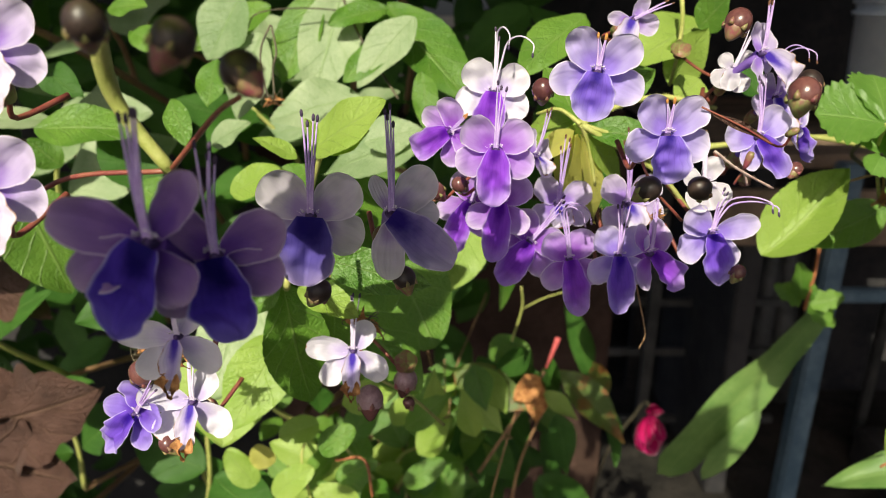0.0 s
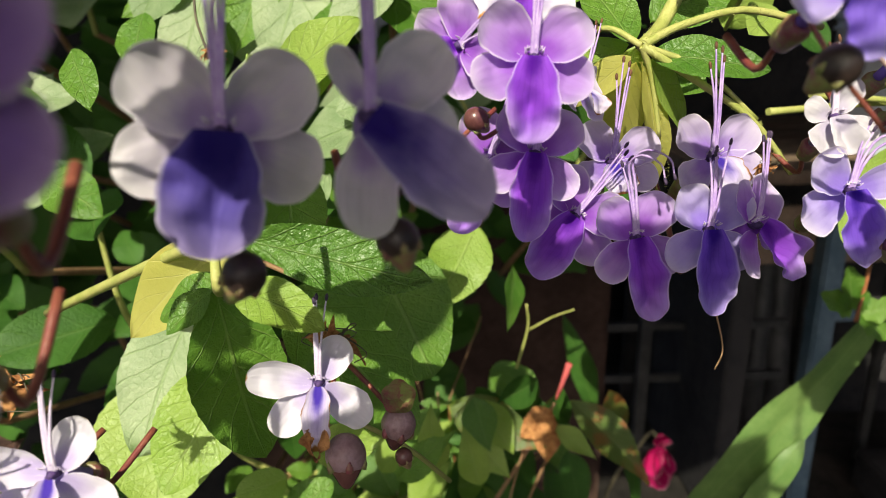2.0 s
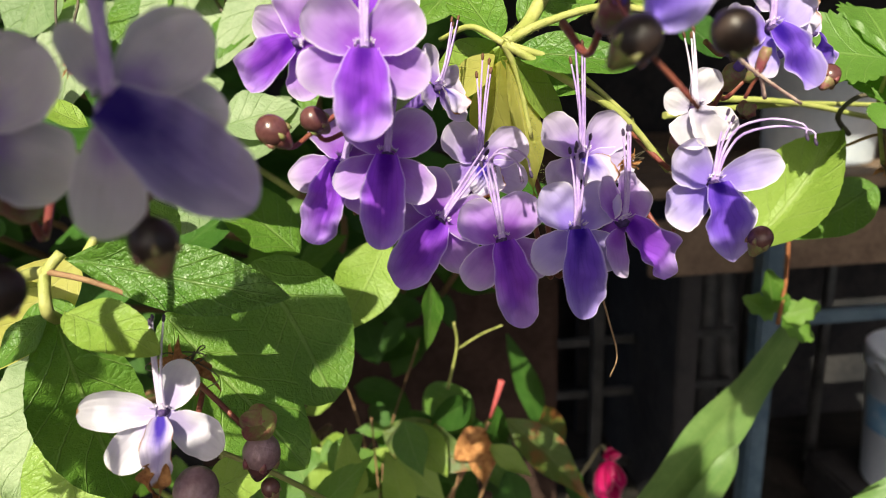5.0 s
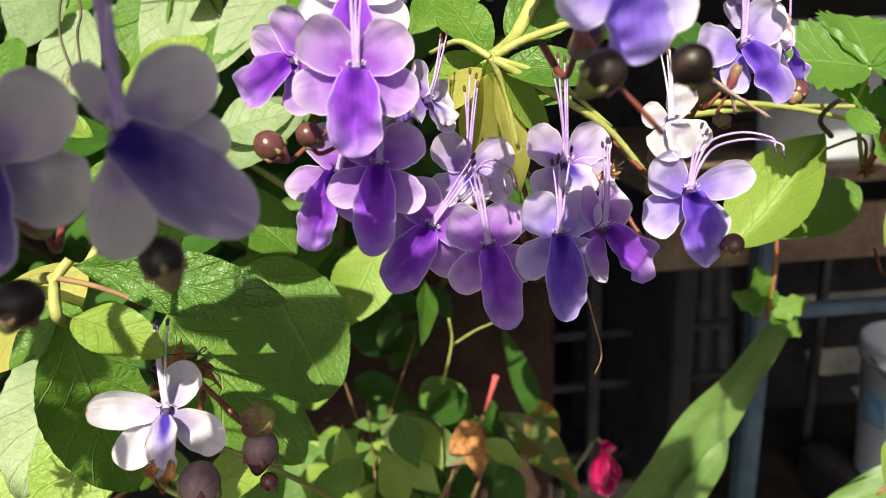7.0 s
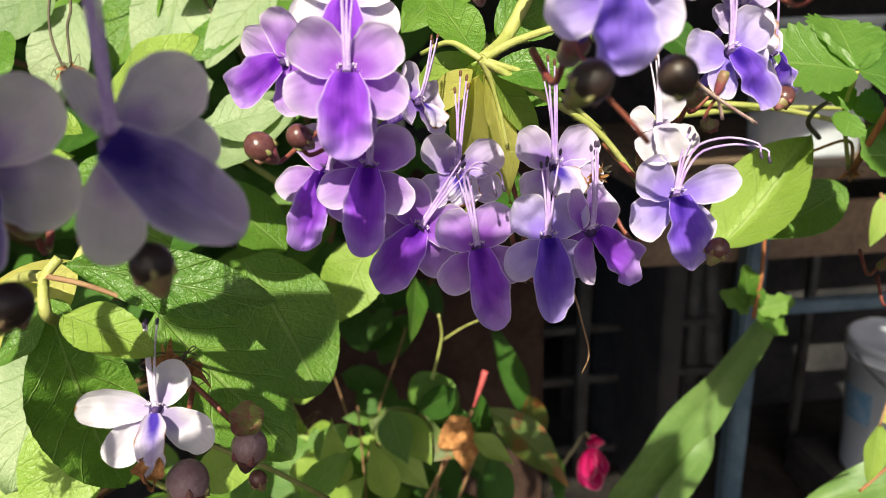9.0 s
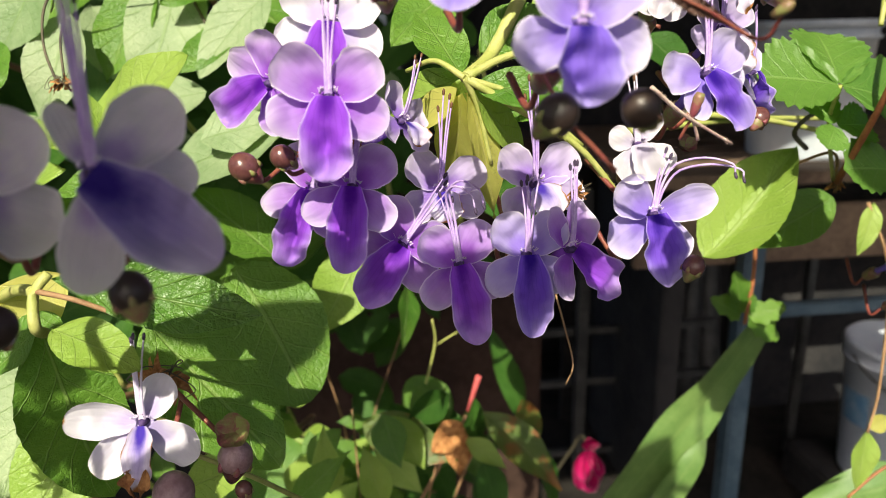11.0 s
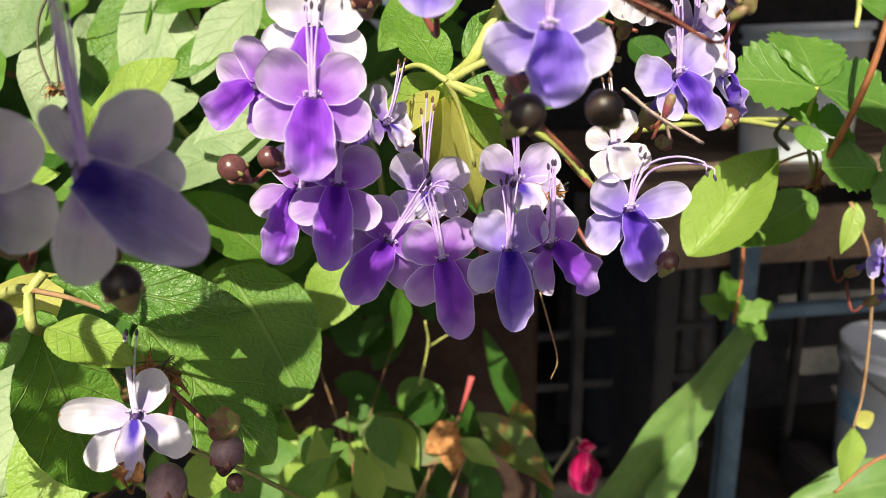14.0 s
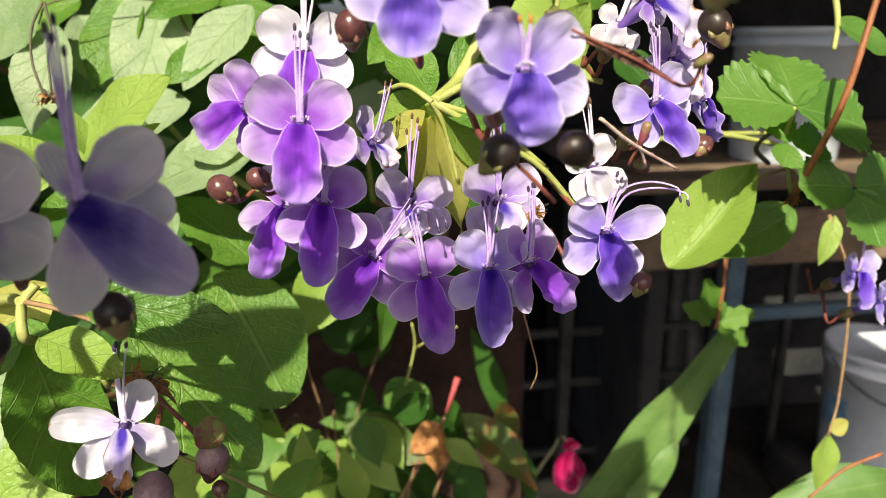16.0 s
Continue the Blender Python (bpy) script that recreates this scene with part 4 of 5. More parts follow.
leaf(low, (-0.0660, 0.2700, 1.3139), (-0.0835, 0.2450, 1.2824), 0.0270, (0.1, -0.80, 0.55), LEAF_YOUNG, power=0.7)
leaf(low, (-0.0499, 0.2050, 1.3635), (-0.0585, 0.2000, 1.3552), 0.0075, (0.0, -0.6, 0.8), LEAF)
leaf(low, (-0.0415, 0.2600, 1.2845), (-0.0183, 0.2500, 1.3004), 0.0140, (0.0, -0.8, 0.6), LEAF_YOUNG)
leaf(low, (-0.0342, 0.2173, 1.3872), (-0.0310, 0.2106, 1.3670), 0.0170, (0.55, -0.8, 0.1), LEAF, power=0.7)
leaf(low, (-0.0509, 0.2201, 1.3588), (-0.0680, 0.2204, 1.3518), 0.0120, (0.0, -0.6, 0.8), LEAF, power=0.6)
leaf(low, (-0.0514, 0.2273, 1.3683), (-0.0770, 0.2227, 1.3440), 0.0170, (0.2, -0.8, 0.5), LEAF_YELLOW)
leaf(low, (0.0181, 0.3534, 1.3346), (0.0003, 0.3256, 1.3063), 0.026, (0.1, -0.8, 0.5), LEAF_YOUNG)
leaf(low, (0.0387, 0.3842, 1.3049), (0.0362, 0.3657, 1.2780), 0.016, (0.6, -0.7, -0.2), LEAF)
leaf(low, (-0.0959, 0.2958, 1.2978), (-0.0975, 0.2618, 1.2628), 0.045, (0.1, -0.8, 0.5), LEAF_YOUNG)
stem(low, [(-0.0435, 0.2020, 1.3765), (-0.0461, 0.2000, 1.3730), (-0.0457, 0.1970, 1.3672), (-0.0475, 0.2040, 1.3630)], 0.0010, 0.0012, STEM_GREEN)
stem(low, [(-0.0461, 0.2000, 1.3735), (-0.0560, 0.2150, 1.3690), (-0.0695, 0.2300, 1.3616), (-0.1345, 0.2937, 1.3227)], 0.0012, 0.0015, STEM_GREEN)
stem(low, [(-0.0455, 0.2000, 1.3735), (-0.0380, 0.1990, 1.3715), (-0.0290, 0.2000, 1.3665)], 0.0006, 0.0005, STEM_BROWN, "leaf_stalk")
stem(low, [(-0.0250, 0.2050, 1.3330), (-0.0104, 0.2100, 1.3206), (0.0013, 0.2350, 1.2922)], 0.0005, 0.0007, STEM_GREEN, "twig")

wine = thing("vine_branch", (-0.2898, 0.3764, 1.2562), "wine-brown lobed vine leaves in the shade", "plant")
leaf(wine, (-0.2974, 0.3700, 1.1926), (-0.1982, 0.3500, 1.2368), 0.062, (0.3, -0.75, 0.35), LEAF_WINE, teeth=5, tooth=0.16, wave=0.05)
leaf(wine, (-0.2965, 0.3600, 1.1835), (-0.2159, 0.3400, 1.1828), 0.066, (0.5, -0.8, 0.2), LEAF_WINE, teeth=5, tooth=0.15, wave=0.05)
leaf(wine, (-0.3141, 0.4193, 1.2863), (-0.2383, 0.3901, 1.2645), 0.04, (0.2, -0.7, 0.7), LEAF_WINE, teeth=4, tooth=0.2)
leaf(wine, (-0.2157, 0.3323, 1.4272), (-0.1825, 0.3357, 1.4368), 0.03, (0.2, -0.7, 0.7), LEAF_WINE, teeth=4, tooth=0.2)

# the star of leaves on the flowering stem
NODE = Vector((0.0434, 0.2204, 1.4108))
top = thing("flowering_stem", NODE, "pale hairy green stem with a star of narrow leaves", "plant")
stem(top, [NODE, (0.0518, 0.2327, 1.4158), (0.0619, 0.2416, 1.4312)], 0.0014, 0.0018, STEM_GREEN)
leaf(top, (0.0461, 0.2215, 1.4090), (0.0707, 0.2167, 1.4074), 0.0115, (0.1, -0.75, 0.6), LEAF)
leaf(top, (0.0443, 0.2212, 1.4075), (0.0537, 0.2253, 1.3772), 0.010, (0.5, -0.7, 0.3), LEAF_YELLOW)
leaf(top, (0.0416, 0.2218, 1.4087), (0.0302, 0.2278, 1.3971), 0.008, (-0.2, -0.7, 0.6), LEAF_YELLOW)
leaf(top, (0.0435, 0.2271, 1.4117), (0.0346, 0.2432, 1.4267), 0.013, (0.1, -0.75, 0.6), LEAF)
leaf(top, (0.0492, 0.2330, 1.4159), (0.0698, 0.2395, 1.4270), 0.015, (0.1, -0.75, 0.6), LEAF)
leaf(top, (0.0440, 0.2265, 1.4099), (0.0419, 0.2417, 1.3900), 0.012, (0.1, -0.75, 0.6), LEAF_YOUNG)
leaf(top, (0.0455, 0.2212, 1.4080), (0.0648, 0.2375, 1.3869), 0.011, (0.3, -0.7, 0.5), LEAF_YOUNG)
leaf(top, (0.0428, 0.2222, 1.4070), (0.0427, 0.2379, 1.3815), 0.011, (-0.2, -0.7, 0.5), LEAF_YELLOW)
leaf(top, (0.0436, 0.2321, 1.4110), (0.0253, 0.2461, 1.3987), 0.012, (-0.1, -0.7, 0.6), LEAF_YOUNG)
for k, end in enumerate(((0.0718, 0.2233, 1.3942), (0.0312, 0.2320, 1.4121), (0.0500, 0.2242, 1.3905))):
    stem(top, [NODE, (NODE + Vector(end)) / 2 + Vector((0, 0, 0.003)), end], 0.0008, 0.0005, STEM_GREEN, "leaf_stalk")

hairs(top, [NODE, (0.0518, 0.2327, 1.4158), (0.0619, 0.2416, 1.4312)], 0.0014, 260, 0.0009, STEM_GREEN, 3)
arm = [NODE, (0.0586, 0.2214, 1.4018), (0.0712, 0.2232, 1.3936), (0.0818, 0.2240, 1.3814)]
stem(top, arm, 0.0009, 0.0007, STEM_GREEN, "side_stem")
hairs(top, arm, 0.0008, 220, 0.0008, STEM_GREEN, 4)
arm = [NODE, (0.0537, 0.2256, 1.4149), (0.0699, 0.2302, 1.4179), (0.0890, 0.2326, 1.4139)]
stem(top, arm, 0.0010, 0.0008, STEM_GREEN, "side_stem")
hairs(top, arm, 0.0009, 220, 0.0008, STEM_GREEN, 5)
hairs(top, [(0.0443, 0.2212, 1.4075), (0.0498, 0.2235, 1.3953), (0.0537, 0.2253, 1.3772)], 0.0005, 120, 0.0007, STEM_GREEN, 6)

# ---- the flowers ----
spray = thing("flower_spray", NODE, "red-stalked spray that carries the butterfly flowers", "plant")


def hung(at, *rest, root=NODE, carrier=None, **more):
    """A flower and the thin red stalk that holds it."""
    ob = flower(at, *rest, **more)
    m = ob.matrix_basis
    a, way = m @ Vector((0, 0.0162, -0.0073)), (m.to_3x3() @ Vector((0, 0.8, -0.5))).normalized()
    b = a + Vector((0.12 * (root[0] - a.x), 0.014, 0.12 * (root[2] - a.z)))
    stem(carrier or spray, [a, a + way * 0.006, b], 0.0005, 0.0007, STALK_RED, "flower_stalk", 8)
    return ob


hung((0.0146, 0.1856, 1.4099), "violet", "open", turn=-4, lean=2)
hung((0.0174, 0.1989, 1.3915), "violet", "drop", turn=-6, lean=8)
hung((0.0092, 0.2056, 1.3897), "violet", "drop", turn=-20, lean=22, size=0.9)
hung((0.0271, 0.2063, 1.3769), "violet", "open", turn=-14, lean=34, size=0.95)
hung((0.0365, 0.214, 1.3866), "pale", "tuck", lean=4, stamens="tall")
hung((0.0389, 0.2007, 1.3735), "violet", "drop", turn=2, lean=-8, stamens="curl")
hung((0.0528, 0.1983, 1.3756), "blue", "drop", lean=1)
hung((0.0576, 0.2117, 1.3875), "pale", "tuck", turn=8, lean=-4, stamens="tall")
hung((0.0619, 0.198, 1.3764), "violet", "turn", turn=24, lean=0)
hung((0.0782, 0.1951, 1.3837), "blue", "wide", lean=0, stamens="arch")
hung((0.0764, 0.2010, 1.3972), "clean", "cup", turn=-6, lean=-6, size=0.9, stamens="up")
hung((0.0151, 0.2048, 1.4222), "snow", "open", turn=-8, lean=6, stamens="curl")
hung((0.0029, 0.2022, 1.4118), "violet", "open", turn=-45, lean=55, size=0.9, stamens="short")
hung((0.0282, 0.2119, 1.4025), "pale", "tuck", turn=45, lean=25, size=0.85)

HIGH = Vector((0.0341, 0.1674, 1.4217))
upper = thing("flower_spray", HIGH, "red-stalked spray with blue-lilac flowers and dark buds", "plant")
hung((0.0485, 0.1529, 1.4205), "royal", "royal", turn=6, rise=4, size=0.9, stamens="short", root=HIGH, carrier=upper)
hung((0.0341, 0.1595, 1.4328), "royal", "royal", turn=-10, rise=4, lean=6, size=0.95, stamens="short", root=HIGH, carrier=upper)

RIGHT = Vector((0.0947, 0.2110, 1.4003))
right = thing("flower_spray", RIGHT, "red-stalked spray with blue flowers on thin green stems", "plant")
hung((0.0880, 0.197, 1.4112), "blue", "corner", turn=6, lean=-4, size=0.95, root=RIGHT, carrier=right)
hung((0.1086, 0.2174, 1.4100), "blue", "bold", turn=50, size=0.8, root=RIGHT, carrier=right)
hung((0.0857, 0.2151, 1.4277), "clean", "cup", turn=-20, lean=20, size=0.8, root=RIGHT, carrier=right)
hung((0.0990, 0.2142, 1.4198), "pale", "open", turn=10, size=0.8, stamens="curl", root=RIGHT, carrier=right)
hung((0.0896, 0.2066, 1.4328), "pale", "turn", turn=30, size=0.9, root=RIGHT, carrier=right)
hung((0.0563, 0.2203, 1.4414), "pale", "turn", turn=-20, lean=60, size=0.7, root=RIGHT, carrier=right)
for k, (a, b) in enumerate((((0.1163, 0.3088, 1.3850), (0.2316, 0.3555, 1.3802)), ((0.1357, 0.3182, 1.3896), (0.2137, 0.3359, 1.3773)))):
    stem(right, [a, (Vector(a) + Vector(b)) / 2 + Vector((0, 0, 0.002)), b], 0.0013, 0.0010, STEM_GREEN, "stem")

stem(upper, [(0.0473, 0.1494, 1.4082), (0.050, 0.1497, 1.4056), (0.053, 0.150, 1.4025)], 0.00032, 0.00036, STALK_RED, "flower_stalk")
stem(upper, [(0.0473, 0.1494, 1.4082), (0.045, 0.1510, 1.4120), (0.0435, 0.1540, 1.4160)], 0.00032, 0.00036, STALK_RED, "flower_stalk")
STALK_PINK = plain("bare_stalk", (0.40, 0.24, 0.22), (0.62, 0.50, 0.44), 500.0, 0.6, 0.4, 0.0004)
arm = [(0.0715, 0.184, 1.4105), (0.0795, 0.187, 1.4050), (0.092, 0.1918, 1.3984)]
stem(right, arm, 0.00036, 0.00030, STALK_PINK, "bare_stalk", label="bare pinkish stalk with dried tips")
hairs(right, arm, 0.0003, 150, 0.0005, STALK_PINK, 7)
for k, (dx, dz) in enumerate(((-0.0012, -0.004), (0.0025, -0.0042))):
    q = Vector((0.0815, 0.188, 1.4040))
    stem(right, [q, q + Vector((dx * 0.5, 0.001, dz * 0.4)), q + Vector((dx, 0.002, dz))], 0.00028, 0.00036, STALK_PINK if k % 2 else STALK_RED, "bare_stalk", 6)
bm = bmesh.new()
turned(bm, (0.0835, 0.1925, 1.4035), (0.0848, 0.1920, 1.4085), [(0, 0.0004), (0.3, 0.0008), (0.8, 0.0011), (1, 0.0008)], 12)
part("cup", bm, CALYX, right, "yellow-green cup of a flower")
bract = thing("narrow_bract", (0.0716, 0.1507, 1.4189), "narrow wine-brown bract beside the blue flowers", "leaf")
leaf(bract, (0.0568, 0.1521, 1.4258), (0.0719, 0.1507, 1.4188), 0.0019, (0.0, -0.9, 0.4), LEAF_WINE, fold=0.3)
stem(bract, [(0.0552, 0.1526, 1.4268), (0.0643, 0.1512, 1.4227), (0.0719, 0.1507, 1.4188), (0.0730, 0.1478, 1.4222)], 0.00022, 0.00028, STALK_RED)
bm = bmesh.new()
turned(bm, (0.0720, 0.1488, 1.4216), (0.0738, 0.1470, 1.4233), [(0, 0.0004), (0.3, 0.0007), (0.7, 0.0008), (0.9, 0.0005), (1, 0.0001)], 12)
part("young_bud", bm, CALYX, bract, "small pink and green bud")

stem(spray, [(-0.0014, 0.1898, 1.3968), (0.0012, 0.1921, 1.3950), (0.0048, 0.1965, 1.3971), (0.0099, 0.2010, 1.4002)], 0.0004, 0.0005, STALK_RED, "flower_stalk")
stem(spray, [(0.0053, 0.1915, 1.3983), (0.0069, 0.1937, 1.3958), (0.0109, 0.1998, 1.3967)], 0.0004, 0.0005, STALK_RED, "flower_stalk")

LEFT = Vector((-0.0465, 0.1223, 1.4205))
near = thing("flower_spray", LEFT, "shaded near spray of blue-violet flowers and dark buds", "plant")
stem(near, [LEFT, (-0.0536, 0.1213, 1.4325), (-0.0522, 0.1148, 1.4438)], 0.0012, 0.0016, STEM_GREEN)
stem(near, [LEFT, (-0.0342, 0.1105, 1.4319), (-0.0275, 0.1014, 1.4361)], 0.0005, 0.0004, STALK_RED, "flower_stalk")
stem(near, [LEFT, (-0.0689, 0.1265, 1.4173), (-0.0877, 0.1320, 1.4033)], 0.0005, 0.0004, STALK_RED, "flower_stalk")
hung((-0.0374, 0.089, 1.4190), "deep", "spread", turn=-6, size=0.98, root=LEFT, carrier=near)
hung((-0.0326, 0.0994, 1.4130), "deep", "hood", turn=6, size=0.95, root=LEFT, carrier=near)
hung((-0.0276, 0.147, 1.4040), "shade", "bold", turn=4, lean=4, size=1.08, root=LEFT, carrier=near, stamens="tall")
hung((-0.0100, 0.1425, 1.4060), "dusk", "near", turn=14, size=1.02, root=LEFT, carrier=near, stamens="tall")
hung((-0.0471, 0.1169, 1.3910), "white", "moth", turn=0, size=0.75, root=LEFT, carrier=near)
hung((-0.0763, 0.1243, 1.4406), "pale", "bold", turn=20, size=0.9, root=LEFT, carrier=near)
hung((-0.0759, 0.1164, 1.4190), "pale", "bold", turn=20, size=0.9, root=LEFT, carrier=near)

FADE = Vector((-0.0235, 0.2050, 1.3470))
faded = thing("flower_spray", FADE, "spray with faded white flowers and mauve seed buds", "plant")
hung((-0.0258, 0.1895, 1.3486), "white", "moth", turn=2, lean=2, size=1.25, root=FADE, carrier=faded, stamens="up")
hung((-0.0651, 0.1638, 1.3474), "white", "moth", turn=0, lean=4, size=1.25, root=FADE, carrier=faded, stamens="up")
hung((-0.0805, 0.1640, 1.3440), "indigo", "drop", turn=-34, lean=40, size=0.95, root=FADE, carrier=faded)
stem(faded, [FADE, (-0.0172, 0.2010, 1.3420), (-0.0125, 0.1988, 1.3372)], 0.0006, 0.0005, STALK_RED, "flower_stalk")

hung((0.2189, 0.2910, 1.3348), "blue", "open", turn=10, size=1.0, root=(0.2328, 0.3040, 1.3492), carrier=right)
hung((0.2285, 0.2864, 1.3239), "blue", "drop", turn=30, size=0.9, root=(0.2328, 0.3040, 1.3492), carrier=right)

for at, size, kind in (
    ((-0.0014, 0.1892, 1.3983), 0.85, "dark"), ((0.0054, 0.1908, 1.3996), 0.85, "dark"), ((0.0245, 0.1736, 1.4276), 1.0, "dark"),
    ((0.0441, 0.1470, 1.4106), 0.85, "shadowed"), ((0.0544, 0.1458, 1.4110), 0.95, "shadowed"), ((0.0949, 0.1876, 1.4276), 1.2, "shadowed"),
    ((0.0991, 0.1954, 1.4029), 0.8, "dark"), ((0.0707, 0.1783, 1.4428), 1.2, "dark"), ((0.0658, 0.1320, 1.4325), 1.1, "dark"),
    ((0.0845, 0.1882, 1.3747), 0.85, "dark"), ((-0.0074, 0.1400, 1.3930), 0.92, "shadowed"), ((-0.0270, 0.1480, 1.3865), 1.05, "shadowed"),
    ((-0.0108, 0.1970, 1.3344), 1.18, "wilted"), ((-0.0210, 0.1860, 1.3345), 1.1, "wilted"), ((-0.0767, 0.1630, 1.3570), 1.3, "dark"), ((-0.0719, 0.1609, 1.3367), 0.95, "dark"),
    ((-0.0230, 0.0872, 1.4411), 0.95, "shadowed"), ((-0.0272, 0.0781, 1.4452), 0.9, "shadowed"), ((-0.0386, 0.0839, 1.4467), 0.9, "shadowed"),
):
    bud(at, size, look_kind=kind)

# ---- the plants at the right ----
vine = thing("strawberry_plant", (0.1858, 0.2890, 1.3666), "toothed bright green leaves on a rust-brown runner", "plant")
stem(vine, [(0.1835, 0.2582, 1.4382), (0.1758, 0.2565, 1.4048), (0.1796, 0.2800, 1.3688)], 0.0010, 0.0012, STEM_RUST)
toothed(vine, (0.1691, 0.2703, 1.4021), 0.026, (((-1, 0, 0.25), 1.0), ((0.15, 0, 1), 0.95), ((1, 0, -0.3), 1.05)), (0.1, -0.7, 0.7), LEAF_TOOTH)
toothed(vine, (0.1735, 0.2762, 1.3889), 0.015, (((-0.2, 0, 1), 1.0), ((1, 0, 0.1), 1.0), ((-0.5, 0, -0.9), 0.7)), (0.1, -0.7, 0.7), LEAF_TOOTH)
toothed(vine, (0.1944, 0.2692, 1.3744), 0.022, (((-1, 0, 0.1), 0.9), ((0.0, 0, -1), 1.0), ((1, 0, 0.2), 1.0)), (0.1, -0.7, 0.7), LEAF_TOOTH)
stem(vine, [(0.1698, 0.2712, 1.4020), (0.1747, 0.2814, 1.3891), (0.1842, 0.2885, 1.3678)], 0.0007, 0.0007, STEM_GREEN, "leaf_stalk")
stem(vine, [(0.1858, 0.2890, 1.3666), (0.1835, 0.2894, 1.3773), (0.1733, 0.2975, 1.3719)], 0.0006, 0.0005, STEM_BROWN, "leaf_stalk")

stem(vine, [(0.1976, 0.3261, 1.3727), (0.1832, 0.3129, 1.3812), (0.1895, 0.3137, 1.3874), (0.2017, 0.3197, 1.3880)], 0.0010, 0.0008, TWIG_DARK, "runner")
hairs(vine, [(0.1835, 0.2582, 1.4382), (0.1758, 0.2565, 1.4048), (0.1796, 0.2800, 1.3688)], 0.0010, 160, 0.0007, STEM_RUST, 8)
side = thing("leafy_branch", (0.1940, 0.3265, 1.3723), "bright green ovate leaves beside the shed", "plant")
leaf(side, (0.1385, 0.2880, 1.3420), (0.1738, 0.2930, 1.3790), 0.0270, (-0.60, -0.72, 0.35), LEAF_YOUNG, full=0.8, fold=0.75, droop=0.05)
leaf(side, (0.2170, 0.3320, 1.3510), (0.1770, 0.3250, 1.3335), 0.0225, (-0.1, -0.75, 0.65), LEAF, power=0.7)
leaf(side, (0.2452, 0.3429, 1.3440), (0.2373, 0.3371, 1.3214), 0.01, (0.1, -0.6, 0.75), LEAF_YOUNG)

sprout = thing("strawberry_plant", (0.2426, 0.4310, 1.2507), "small toothed green leaves on a thin rust stem", "plant")
stem(sprout, [(0.2419, 0.4297, 1.3164), (0.2439, 0.4293, 1.2809), (0.2425, 0.4305, 1.2490)], 0.0012, 0.0012, STEM_RUST)
for a, b, w in (((0.2445, 0.4305, 1.2540), (0.2660, 0.4270, 1.2600), 0.014), ((0.2445, 0.4300, 1.2530), (0.2640, 0.4260, 1.2405), 0.015), ((0.2405, 0.4315, 1.2560), (0.2320, 0.4280, 1.2830), 0.015), ((0.2400, 0.4310, 1.2550), (0.2190, 0.4270, 1.2690), 0.014), ((0.2410, 0.4305, 1.2560), (0.2450, 0.4270, 1.2680), 0.008)):
    leaf(sprout, a, b, w, (-0.1, -0.8, 0.55), LEAF, teeth=3, tooth=0.17, power=0.5, fold=0.3, full=0.7, nu=24)

strap = thing("strap_leaf_plant", (0.1888, 0.4749, 1.0931), "broad strap-shaped green leaf, dappled by sun", "plant")
leaf(strap, (0.1799, 0.4725, 1.0813), (0.2636, 0.4473, 1.2442), 0.032, (0.3, -0.7, 0.6), LEAF_STRAP, strap=True, fold=0.1, droop=0.05, nu=24)
leaf(strap, (0.2015, 0.4525, 1.0940), (0.2335, 0.4470, 1.1599), 0.02, (0.1, -0.7, 0.6), LEAF_STRAP, fold=0.05)
leaf(strap, (0.3740, 0.3956, 1.1546), (0.2625, 0.4045, 1.1361), 0.03, (0.0, -0.4, 0.9), LEAF_STRAP)
leaf(strap, (0.2026, 0.8295, 0.9483), (0.1655, 0.8230, 1.0861), 0.03, (0.0, -0.8, 0.5), LEAF_DEEP)

# ---- the low growth ----
dry = thing("four_o_clock_plant", (0.0781, 0.4680, 1.1802), "withered stalk with a coral bud and browned leaves", "plant")
bm = bmesh.new()
tube(bm, [(0.0790, 0.4687, 1.1827), (0.0826, 0.4685, 1.1943), (0.0868, 0.4698, 1.2074)], 0.0010, 0.0022, 10, 8)
part("coral_bud", bm, CORAL, dry, "slender coral-red bud")
leaf(dry, (0.0735, 0.4550, 1.1828), (0.0530, 0.4420, 1.1720), 0.020, (0.1, -0.8, 0.5), DRY, wave=0.1, fold=0.5)
leaf(dry, (0.0725, 0.4550, 1.1800), (0.0690, 0.4400, 1.1530), 0.018, (-0.2, -0.8, 0.5), DRY, wave=0.12, fold=0.6, power=1.2)
leaf(dry, (0.0676, 0.4700, 1.1955), (0.0404, 0.4600, 1.1829), 0.026, (0.5, -0.8, 0.0), LEAF_DEEP)
leaf(dry, (0.0231, 0.4400, 1.2020), (0.0330, 0.4300, 1.1690), 0.022, (-0.2, -0.75, 0.6), LEAF_CRISP, power=1.3, full=0.7)
leaf(dry, (0.0738, 0.4500, 1.1755), (0.1001, 0.4400, 1.1558), 0.0150, (0.1, -0.6, 0.8), LEAF_YOUNG, power=1.2)
leaf(dry, (0.0918, 0.4800, 1.1752), (0.1407, 0.4500, 1.1306), 0.030, (0.6, -0.75, 0.1), LEAF_SPOT, power=1.2)
leaf(dry, (0.0272, 0.4615, 1.1889), (0.0459, 0.4314, 1.1668), 0.024, (0.1, -0.7, 0.6), LEAF_YOUNG, power=1.1, full=0.8)
leaf(dry, (0.0703, 0.5161, 1.1790), (0.0392, 0.4940, 1.1623), 0.04, (0.1, -0.7, 0.6), LEAF)
leaf(dry, (-0.0017, 0.3299, 1.2285), (-0.0024, 0.3293, 1.2613), 0.014, (-0.1, -0.8, 0.5), LEAF_YOUNG, power=1.2, full=0.7)
